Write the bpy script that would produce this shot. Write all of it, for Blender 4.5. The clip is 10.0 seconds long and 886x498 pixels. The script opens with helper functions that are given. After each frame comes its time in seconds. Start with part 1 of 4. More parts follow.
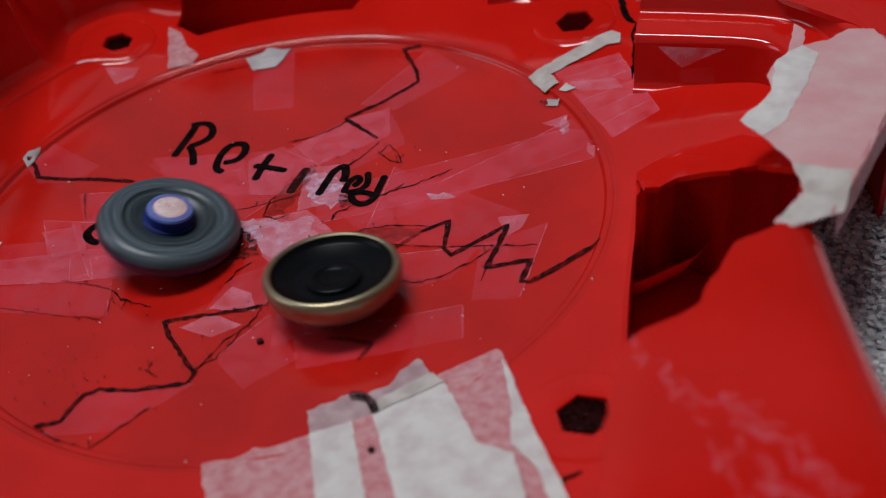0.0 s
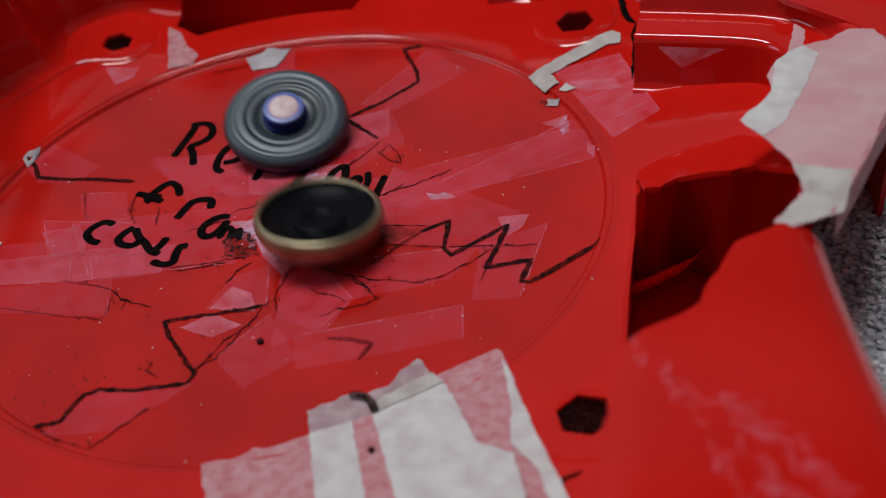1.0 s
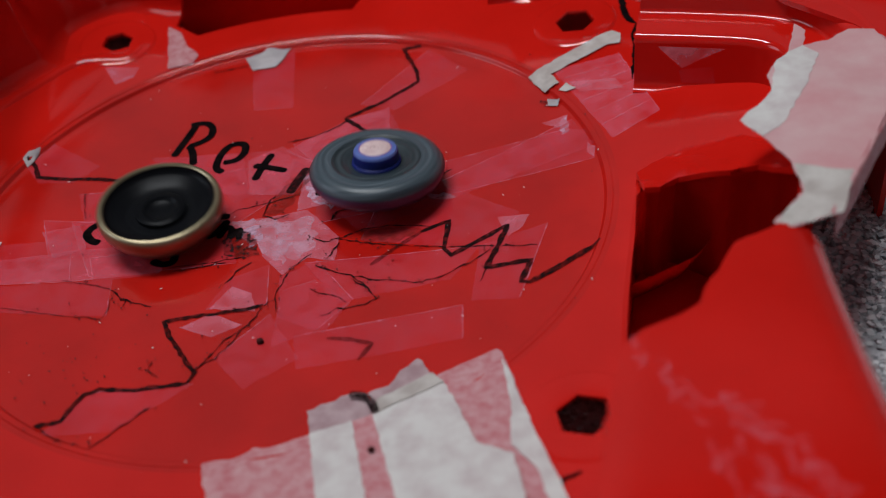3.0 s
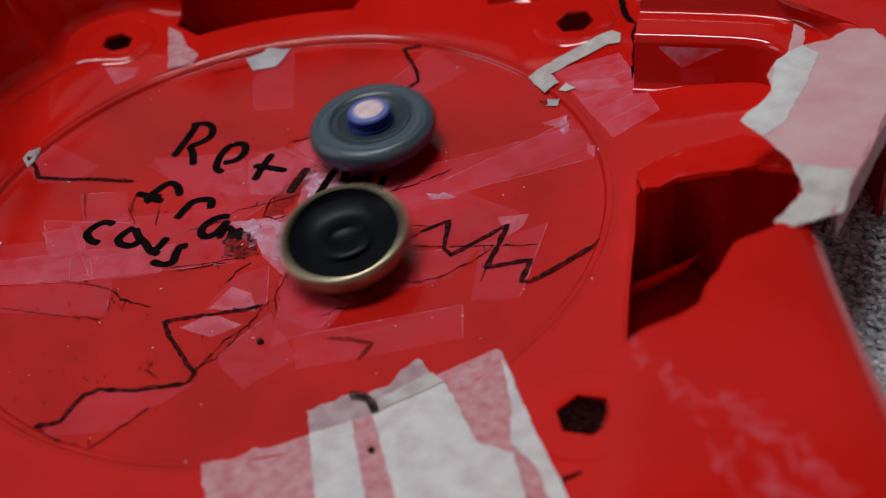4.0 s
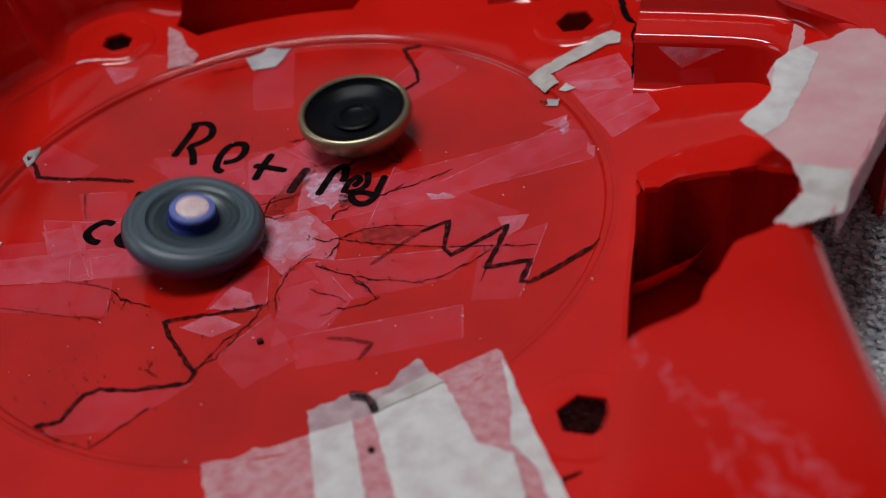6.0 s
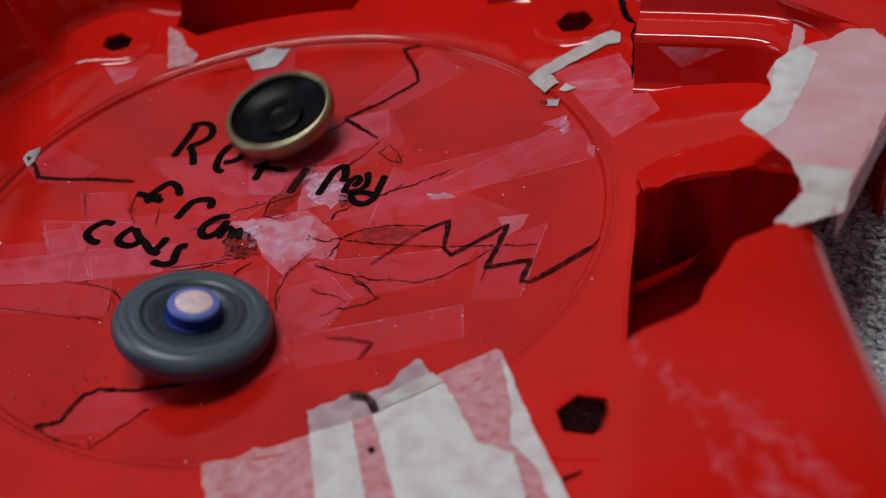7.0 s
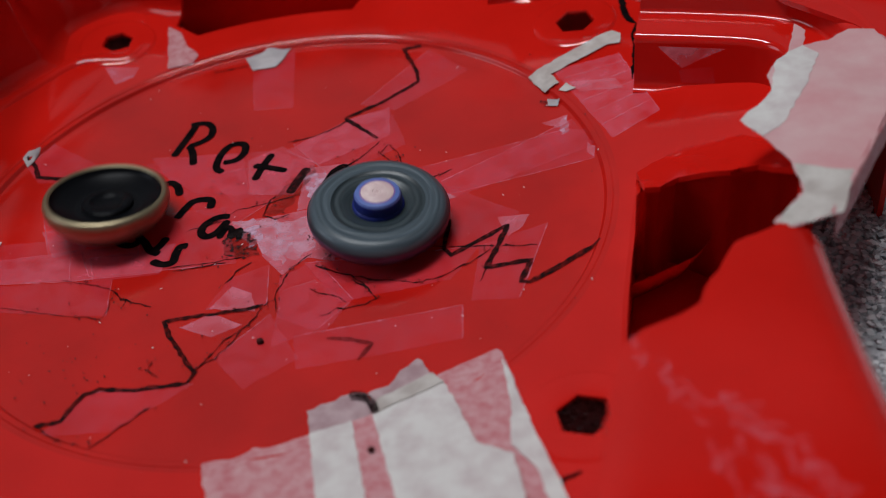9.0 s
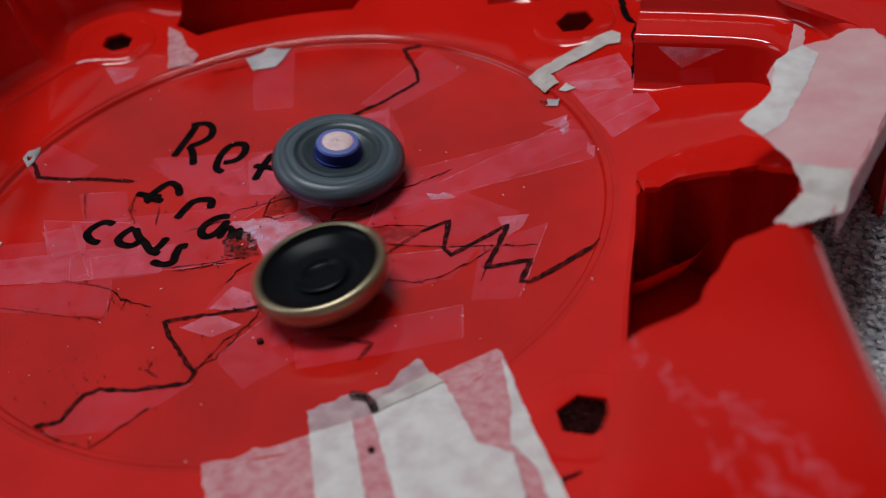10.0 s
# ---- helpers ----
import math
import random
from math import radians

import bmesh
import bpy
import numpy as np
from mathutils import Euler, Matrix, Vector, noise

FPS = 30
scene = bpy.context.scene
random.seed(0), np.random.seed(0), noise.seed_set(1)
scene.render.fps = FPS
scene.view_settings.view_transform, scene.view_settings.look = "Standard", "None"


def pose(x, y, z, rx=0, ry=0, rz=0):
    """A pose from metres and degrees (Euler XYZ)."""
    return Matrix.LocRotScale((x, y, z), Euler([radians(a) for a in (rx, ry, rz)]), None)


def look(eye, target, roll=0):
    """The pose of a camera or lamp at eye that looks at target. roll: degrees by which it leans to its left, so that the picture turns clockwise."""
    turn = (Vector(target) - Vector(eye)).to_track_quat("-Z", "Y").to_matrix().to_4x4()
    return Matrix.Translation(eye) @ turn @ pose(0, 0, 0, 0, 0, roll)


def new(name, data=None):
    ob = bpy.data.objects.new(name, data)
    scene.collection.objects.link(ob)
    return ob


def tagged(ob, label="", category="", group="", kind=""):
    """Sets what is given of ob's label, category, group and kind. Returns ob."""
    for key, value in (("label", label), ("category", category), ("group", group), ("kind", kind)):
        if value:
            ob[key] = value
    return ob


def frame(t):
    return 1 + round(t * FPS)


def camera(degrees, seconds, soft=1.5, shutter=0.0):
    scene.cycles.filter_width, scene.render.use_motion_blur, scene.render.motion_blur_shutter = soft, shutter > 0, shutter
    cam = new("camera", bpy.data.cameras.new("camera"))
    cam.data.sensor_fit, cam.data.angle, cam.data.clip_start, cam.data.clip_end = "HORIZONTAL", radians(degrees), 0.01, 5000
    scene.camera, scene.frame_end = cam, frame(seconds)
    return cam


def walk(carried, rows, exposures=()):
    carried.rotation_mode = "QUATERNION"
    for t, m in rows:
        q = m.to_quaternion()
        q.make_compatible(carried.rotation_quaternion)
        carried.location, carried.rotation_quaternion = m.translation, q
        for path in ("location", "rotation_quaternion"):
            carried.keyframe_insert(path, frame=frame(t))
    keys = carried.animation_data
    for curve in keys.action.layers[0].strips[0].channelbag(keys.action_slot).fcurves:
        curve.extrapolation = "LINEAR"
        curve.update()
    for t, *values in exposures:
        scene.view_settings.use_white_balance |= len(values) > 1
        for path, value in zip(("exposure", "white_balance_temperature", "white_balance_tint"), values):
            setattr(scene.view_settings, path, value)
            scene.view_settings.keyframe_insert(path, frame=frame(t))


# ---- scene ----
# ---- camera ----
cam = camera(47.26, 10.0, soft=1.0, shutter=1.0)
EYE, AIM = (0.0543, -0.2902, 0.2083), (0.0543, -0.0409, 0.0)
STILL = look(EYE, AIM, -8.79)
walk(cam, [(0.0, STILL), (10.0, STILL)], [(0.0, 0.36), (10.0, 0.36)])
cam.data.dof.use_dof, cam.data.dof.focus_distance, cam.data.dof.aperture_fstop = True, 0.35, 8.0

# ---- world and lights ----
world = bpy.data.worlds.new("world")
scene.world = world
world.use_nodes = True
sky = world.node_tree.nodes.new("ShaderNodeTexSky")
sky.sky_type, sky.sun_disc = "NISHITA", False
sky.sun_elevation, sky.sun_rotation = radians(35), radians(-30)
world.node_tree.links.new(sky.outputs["Color"], world.node_tree.nodes["Background"].inputs["Color"])
world.node_tree.nodes["Background"].inputs["Strength"].default_value = 0.1


def area_lamp(name, eye, target, wide, high, watts, colour):
    data = bpy.data.lights.new(name, "AREA")
    data.shape, data.size, data.size_y, data.energy, data.color = "RECTANGLE", wide, high, watts, colour
    ob = new(name, data)
    ob.matrix_world = look(eye, target)
    return ob


CARPET_Z = -0.022
# no window is seen: weak side light added at the left
area_lamp("assumed_window_light", (-1.96, 0.2, 1.3), (0.0, 0.0, 0.2), 1.1, 1.1, 6, (0.84, 0.92, 1.0))
area_lamp("ceiling_lamp_light", (-0.32, 0.30, 2.3), (-0.32, 0.30, 0.0), 1.2, 0.45, 28.5, (0.93, 0.96, 1.0))


# ---- materials ----
def shader(name, base, rough=0.4, metal=0.0, coat=0.0, shine=0.5):
    m = bpy.data.materials.new(name)
    m.use_nodes = True
    n = m.node_tree.nodes
    b = n["Principled BSDF"]
    b.inputs["Base Color"].default_value = (*base, 1)
    b.inputs["Roughness"].default_value = rough
    b.inputs["Metallic"].default_value = metal
    b.inputs["Coat Weight"].default_value = coat
    b.inputs["Specular IOR Level"].default_value = shine
    return m, n, m.node_tree.links, b


def noise_node(n, l, scale, detail=4.0, space="Object", stretch=(1, 1, 1)):
    c = n.new("ShaderNodeTexCoord")
    mp = n.new("ShaderNodeMapping")
    mp.inputs["Scale"].default_value = stretch
    t = n.new("ShaderNodeTexNoise")
    t.inputs["Scale"].default_value, t.inputs["Detail"].default_value = scale, detail
    l.new(c.outputs[space], mp.inputs["Vector"])
    l.new(mp.outputs["Vector"], t.inputs["Vector"])
    return t


def ramp(n, l, src, stops):
    r = n.new("ShaderNodeValToRGB")
    while len(r.color_ramp.elements) < len(stops):
        r.color_ramp.elements.new(0.5)
    for e, (p, c) in zip(r.color_ramp.elements, stops):
        e.position, e.color = p, (c, c, c, 1) if isinstance(c, (int, float)) else (*c, 1)
    l.new(src, r.inputs["Fac"])
    return r


def bump(n, l, b, src, strength, distance):
    u = n.new("ShaderNodeBump")
    u.inputs["Strength"].default_value, u.inputs["Distance"].default_value = strength, distance
    l.new(src, u.inputs["Height"])
    l.new(u.outputs["Normal"], b.inputs["Normal"])


def mottled(name, dark, light, scale, rough, relief=0.0, metal=0.0, stretch=(1, 1, 1), spread=(0.35, 0.65), fine=6.0, shine=0.5):
    """A surface whose colour wanders between two tones at a coarse scale, with a finer grain in gloss and relief."""
    m, n, l, b = shader(name, light, rough[0], metal, shine=shine)
    t = noise_node(n, l, scale, 5, stretch=stretch)
    r = ramp(n, l, t.outputs["Fac"], [(spread[0], dark), (spread[1], light)])
    l.new(r.outputs["Color"], b.inputs["Base Color"])
    g = noise_node(n, l, scale * fine, 3, stretch=stretch)
    rr = ramp(n, l, g.outputs["Fac"], [(0.3, rough[0]), (0.7, rough[1])])
    l.new(rr.outputs["Color"], b.inputs["Roughness"])
    if relief:
        bump(n, l, b, g.outputs["Fac"], 0.5, relief)
    return m


RED = mottled("red_plastic", (0.56, 0.009, 0.005), (0.64, 0.0115, 0.007), 22, (0.06, 0.12), 0.000004)
# scuffed, blotchy red; also darkened to put the dish's dimmer light into its colour
RED_WORN_DIMMED = mottled("scuffed_dimmed_red_plastic", (0.45, 0.0095, 0.006), (0.58, 0.0115, 0.007), 26, (0.09, 0.19), 0.000006)
INK = mottled("black_marker", (0.003, 0.0025, 0.003), (0.011, 0.006, 0.006), 300, (0.6, 0.8), shine=0.01)
DIRT = mottled("crack_dirt", (0.012, 0.008, 0.008), (0.10, 0.015, 0.012), 400, (0.6, 0.8), shine=0.1)
PAPER_WHITE = mottled("white_paper_tape", (0.55, 0.47, 0.46), (0.66, 0.62, 0.59), 160, (0.7, 0.9), 0.0003)
PAPER_PINK = mottled("pink_paper_tape", (0.49, 0.13, 0.15), (0.61, 0.35, 0.36), 340, (0.7, 0.9), 0.0003, spread=(0.28, 0.78))
PAPER_RIM = mottled("pale_pink_paper_tape", (0.58, 0.27, 0.28), (0.63, 0.40, 0.40), 70, (0.7, 0.9), 0.0003, spread=(0.3, 0.75))
PAPER_MAUVE = mottled("mauve_paper_tape", (0.36, 0.22, 0.235), (0.48, 0.34, 0.35), 200, (0.7, 0.9), 0.0002)
PAPER_BEIGE = mottled("beige_paper_tape", (0.42, 0.36, 0.33), (0.58, 0.53, 0.49), 150, (0.7, 0.9), 0.0001)
PAPER_GREY = mottled("grey_paper_tape", (0.36, 0.32, 0.33), (0.5, 0.46, 0.46), 130, (0.7, 0.9), 0.0001)
CARPET = mottled("grey_carpet", (0.45, 0.46, 0.49), (0.72, 0.73, 0.76), 180, (0.9, 1.0), 0.002)
PILE, _n, _l, _b = shader("carpet_yarn", (0.3, 0.3, 0.32), 0.95)
_g = _n.new("ShaderNodeNewGeometry")
_r = ramp(_n, _l, _g.outputs["Random Per Island"], [(0.0, (0.34, 0.36, 0.38)), (0.5, (0.70, 0.72, 0.74)), (1.0, (0.93, 0.95, 0.96))])
_l.new(_r.outputs["Color"], _b.inputs["Base Color"])
WALL = mottled("room_paint", (0.21, 0.21, 0.22), (0.25, 0.25, 0.26), 3, (0.7, 0.9), 0.0004)


def clear_tape_material(name, tint, cover, rough, grain=90, spread=(0.25, 0.75), shine=0.3, least=0.35):
    """Thin clear adhesive tape: mostly see-through film with a milky, glossy, creased face."""
    m, n, l, b = shader(name, tint, rough, shine=shine)
    t = noise_node(n, l, grain, 6)
    c = ramp(n, l, t.outputs["Fac"], [(spread[0], cover * least), (spread[1], cover * 1.6)])
    l.new(c.outputs["Color"], b.inputs["Alpha"])
    bump(n, l, b, noise_node(n, l, 170, 4).outputs["Fac"], 0.3, 0.0003)
    return m


OLD_INK = clear_tape_material("dry_marker", (0.014, 0.005, 0.005), 0.60, 0.7, 500, (0.2, 0.6), 0.05)
CRACK_DIRT = clear_tape_material("broken_crack_dirt", (0.012, 0.006, 0.006), 0.62, 0.7, 900, (0.34, 0.56), 0.05)
FAINT_INK = clear_tape_material("rubbed_marker", (0.03, 0.007, 0.006), 0.36, 0.7, 600, (0.25, 0.7), 0.05)
CLEAR_PINK = clear_tape_material("pink_tape_film", (0.93, 0.16, 0.23), 0.34, 0.15, 140)
CLEAR = clear_tape_material("clear_tape_film", (0.95, 0.12, 0.18), 0.18, 0.16, 140)
CLEAR_MILKY = clear_tape_material("milky_tape_film", (0.92, 0.27, 0.36), 0.36, 0.15, 140)
CLEAR_WHITE = clear_tape_material("whitened_tape_film", (0.86, 0.52, 0.66), 0.34, 0.25, 170, (0.34, 0.68))
# pale lilac film; its colour carries the tape's sheen
CLEAR_LILAC = clear_tape_material("lilac_tape_film", (0.80, 0.56, 0.74), 0.42, 0.22, 260, (0.44, 0.66))
GRIME = clear_tape_material("greasy_grime", (0.02, 0.012, 0.012), 0.6, 0.6, 480, (0.48, 0.64), 0.1)
RUST = clear_tape_material("brown_rubbing", (0.14, 0.016, 0.008), 0.30, 0.5, 330, (0.35, 0.7), 0.1)

CLOUDY_STREAK = clear_tape_material("cloudy_pink_streak", (0.86, 0.20, 0.26), 0.16, 0.3, 260, (0.30, 0.85), 0.3, 0.2)


def ringed(name, stops, reach, rough, metal, shine=0.5):
    """A turned surface: tone changes only with the distance from the axis, with fine rings."""
    m, n, l, b = shader(name, (0.3, 0.3, 0.3), rough, metal, shine=shine)
    c = n.new("ShaderNodeTexCoord")
    s = n.new("ShaderNodeSeparateXYZ")
    l.new(c.outputs["Object"], s.inputs[0])
    flat = n.new("ShaderNodeCombineXYZ")
    l.new(s.outputs["X"], flat.inputs["X"])
    l.new(s.outputs["Y"], flat.inputs["Y"])
    d = n.new("ShaderNodeVectorMath")
    d.operation = "LENGTH"
    l.new(flat.outputs[0], d.inputs[0])
    k = n.new("ShaderNodeMath")
    k.operation = "DIVIDE"
    k.inputs[1].default_value = reach
    l.new(d.outputs["Value"], k.inputs[0])
    t = n.new("ShaderNodeTexNoise")
    t.noise_dimensions = "1D"
    t.inputs["Scale"].default_value, t.inputs["Detail"].default_value = 11, 4
    sway = noise_node(n, l, 55, 2)
    add = n.new("ShaderNodeMath")
    add.operation = "MULTIPLY_ADD"
    add.inputs[1].default_value = 0.28
    l.new(sway.outputs["Fac"], add.inputs[0])
    l.new(k.outputs[0], add.inputs[2])
    l.new(add.outputs[0], t.inputs["W"])
    r = ramp(n, l, t.outputs["Fac"], stops)
    l.new(r.outputs["Color"], b.inputs["Base Color"])
    return m


# the paler rings also paint in streaked highlights on the disc
GREY_DISC = ringed("grey_disc", [(0.32, (0.030, 0.042, 0.052)), (0.5, (0.060, 0.082, 0.098)), (0.68, (0.11, 0.138, 0.16))], 0.024, 0.36, 0.0, 0.4)
DARK_DISC = ringed("dark_grey_disc", [(0.34, (0.014, 0.022, 0.026)), (0.5, (0.028, 0.040, 0.046)), (0.68, (0.045, 0.06, 0.068))], 0.024, 0.34, 0.0, 0.4)
PURPLE_RIM = ringed("purple_rim", [(0.3, (0.035, 0.033, 0.09)), (0.7, (0.10, 0.09, 0.19))], 0.024, 0.35, 0.2)
BRONZE = ringed("bronze_ring", [(0.3, (0.26, 0.205, 0.12)), (0.7, (0.40, 0.335, 0.21))], 0.022, 0.36, 0.75)
BLACK = ringed("black_face", [(0.3, (0.004, 0.004, 0.005)), (0.7, (0.007, 0.0075, 0.009))], 0.02, 0.3, 0.0, 0.06)
BLUE = mottled("blue_hub", (0.004, 0.010, 0.12), (0.006, 0.02, 0.2), 200, (0.4, 0.5), shine=0.3)
PALE_BLUE = mottled("pale_blue_rim", (0.08, 0.13, 0.40), (0.12, 0.18, 0.48), 200, (0.3, 0.5))
DUST = mottled("pale_dust", (0.6, 0.45, 0.42), (0.8, 0.7, 0.66), 300, (0.5, 0.8))
PINK_STICKER = mottled("pink_sticker", (0.66, 0.46, 0.46), (0.78, 0.6, 0.58), 500, (0.4, 0.6))
VIOLET = mottled("violet_line", (0.2, 0.1, 0.3), (0.28, 0.16, 0.4), 300, (0.4, 0.6))


# ---- building helpers ----
def mesh_of(name, bm, material, smooth=True):
    me = bpy.data.meshes.new(name)
    bmesh.ops.recalc_face_normals(bm, faces=bm.faces)
    for f in bm.faces:
        f.smooth = smooth
    bm.to_mesh(me)
    bm.free()
    me.materials.append(material)
    if smooth:
        me.set_sharp_from_angle(angle=radians(38))
    return me


def part(name, bm, material, parent, label="", smooth=True):
    ob = new(name, mesh_of(name, bm, material, smooth))
    ob.parent = parent
    return tagged(ob, label) if label else ob


def thing(name, label, category, group="", kind=""):
    ob = new(name)
    ob.empty_display_size = 0.02
    return tagged(ob, label, category, group, kind)


DISH_R = 0.1128


def ground_z(x, y):
    """Height of the arena's floor: a shallow dish, a step up to a beaded lip, and a flange that climbs outward."""
    r = math.hypot(x, y)
    if r <= DISH_R:
        return -0.0065 + 0.0043 * (r / DISH_R) ** 2
    for r0, r1, z0, z1 in ((DISH_R, 0.1141, -0.0022, -0.0006), (0.1141, 0.1154, -0.0006, -0.0005), (0.1154, 0.1164, -0.0005, 0.0)):
        if r < r1:
            t = (r - r0) / (r1 - r0)
            return z0 + (z1 - z0) * t * t * (3 - 2 * t)
    return (r - 0.1164) * 0.145


def revolve(profile, turns=72, squash=1.0):
    """Turns (radius, height) pairs round the z axis."""
    bm = bmesh.new()
    rings = []
    for r, z in profile:
        if r < 1e-6:
            rings.append([bm.verts.new((0, 0, z))])
        else:
            rings.append([bm.verts.new((r * math.cos(a), r * math.sin(a), z)) for a in (2 * math.pi * i / turns for i in range(turns))])
    for a, b in zip(rings, rings[1:]):
        for i in range(turns):
            j = (i + 1) % turns
            if len(a) == 1 and len(b) > 1:
                bm.faces.new((a[0], b[i], b[j]))
            elif len(b) == 1 and len(a) > 1:
                bm.faces.new((a[i], a[j], b[0]))
            elif len(a) > 1:
                bm.faces.new((a[i], b[i], b[j], a[j]))
    return bm


def thicken(bm, depth):
    """Gives an open surface thickness below itself."""
    bmesh.ops.recalc_face_normals(bm, faces=bm.faces)
    if sum(f.normal.z * f.calc_area() for f in bm.faces) < 0:
        bmesh.ops.reverse_faces(bm, faces=bm.faces)
    if not depth:
        return
    top, rim = bm.faces[:], [e for e in bm.edges if e.is_boundary]
    low = {v: bm.verts.new((v.co.x, v.co.y, v.co.z - depth)) for v in bm.verts[:]}
    for f in top:
        bm.faces.new([low[v] for v in reversed(f.verts)])
    for e in rim:
        a, b = e.verts
        bm.faces.new((a, b, low[b], low[a]))


def gridded(bm, lo, hi, step):
    """Cuts a flat face into a grid, so that it can bend."""
    for axis in (0, 1):
        normal = (1, 0, 0) if axis == 0 else (0, 1, 0)
        k = lo[axis] + step
        while k < hi[axis]:
            bmesh.ops.bisect_plane(bm, geom=bm.verts[:] + bm.edges[:] + bm.faces[:], plane_co=tuple(k * c for c in normal), plane_no=normal)
            k += step


def sheet(outline, height, thick, step=0.006, wobble=0.0):
    """A bent plate: a plan outline cut into a grid, lifted to height(x, y), with thickness."""
    bm = bmesh.new()
    bm.faces.new([bm.verts.new((x, y, 0)) for x, y in outline])
    xs, ys = [p[0] for p in outline], [p[1] for p in outline]
    gridded(bm, (min(xs), min(ys)), (max(xs), max(ys)), step)
    for v in bm.verts:
        x, y = v.co.x, v.co.y
        v.co.z = height(x, y) + (wobble * noise.noise((x * 140, y * 140, 3.1)) if wobble else 0)
    thicken(bm, thick)
    return bm


def ragged(outline, amount=0.0006, step=0.002, seed=0):
    """An outline with a torn, uneven edge."""
    rnd = random.Random(seed)
    out = []
    for (x0, y0), (x1, y1) in zip(outline, outline[1:] + outline[:1]):
        d = math.hypot(x1 - x0, y1 - y0)
        n = max(1, int(d / step))
        for i in range(n):
            k = i / n
            j = amount if i else 0
            out.append((x0 + (x1 - x0) * k + rnd.uniform(-j, j), y0 + (y1 - y0) * k + rnd.uniform(-j, j)))
    return out


def mm(*pairs):
    return [(x / 1000, y / 1000) for x, y in pairs]


def sweep(path, profile, thick):
    """Sweeps (offset to the path's left, height) pairs along a plan path."""
    bm = bmesh.new()
    rows = []
    for i, (x, y) in enumerate(path):
        a, b = path[max(0, i - 1)], path[min(len(path) - 1, i + 1)]
        d = Vector((b[0] - a[0], b[1] - a[1])).normalized()
        rows.append([bm.verts.new((x - d.y * o, y + d.x * o, z)) for o, z in profile])
    for p, q in zip(rows, rows[1:]):
        for i in range(len(profile) - 1):
            bm.faces.new((p[i], p[i + 1], q[i + 1], q[i]))
    bmesh.ops.recalc_face_normals(bm, faces=bm.faces)
    bmesh.ops.solidify(bm, geom=bm.faces[:], thickness=thick)
    return bm


def smooth_path(points, per=8):
    """A Catmull-Rom line through plan points."""
    out = []
    p = [points[0]] + list(points) + [points[-1]]
    for a, b, c, d in zip(p, p[1:], p[2:], p[3:]):
        for i in range(per):
            t = i / per
            out.append(tuple(0.5 * (2 * b[k] + (c[k] - a[k]) * t + (2 * a[k] - 5 * b[k] + 4 * c[k] - d[k]) * t * t + (3 * b[k] - a[k] - 3 * c[k] + d[k]) * t ** 3) for k in (0, 1)))
    return out + [points[-1]]


def torn_line(points, jag, seed):
    rnd = random.Random(seed)
    out = []
    for (x0, y0), (x1, y1) in zip(points, points[1:]):
        n = max(1, int(math.hypot(x1 - x0, y1 - y0) / 0.0018))
        out += [(x0 + (x1 - x0) * i / n + rnd.uniform(-jag, jag), y0 + (y1 - y0) * i / n + rnd.uniform(-jag, jag)) for i in range(n)]
    return out + [points[-1]]


def ribbon(points, width, lift, jag=0.0, seed=0, taper=True, smooth=True, height=ground_z):
    """A thin raised band of ink or dirt along plan points."""
    rnd = random.Random(seed)
    path = smooth_path(points, 5) if smooth else torn_line(points, jag, seed)
    path = [p for i, p in enumerate(path) if i == 0 or math.dist(p, path[i - 1]) > 1e-5]
    bm = bmesh.new()
    rows = []
    for i, (x, y) in enumerate(path):
        a, b = path[max(0, i - 1)], path[min(len(path) - 1, i + 1)]
        d = Vector((b[0] - a[0], b[1] - a[1])).normalized()
        w = width / 2 * (rnd.uniform(0.94, 1.06) if width > 0.0022 else rnd.uniform(0.75, 1.25))
        if taper and i in (0, len(path) - 1):
            w *= 0.5
        if jag and width < 0.0013:
            w *= rnd.choice((0.4, 0.8, 1.0, 1.3))
        row = []
        for side, up in ((1, -0.00005), (0.85, 0), (-0.85, 0), (-1, -0.00005)):
            px, py = x - d.y * w * side, y + d.x * w * side
            row.append(bm.verts.new((px, py, height(px, py) + lift + up)))
        rows.append(row)
    for p, q in zip(rows, rows[1:]):
        for i in range(3):
            bm.faces.new((p[i], p[i + 1], q[i + 1], q[i]))
    return bm


def join(meshes):
    out = bmesh.new()
    for bm in meshes:
        me = bpy.data.meshes.new("piece")
        bm.to_mesh(me)
        bm.free()
        out.from_mesh(me)
        bpy.data.meshes.remove(me)
    return out


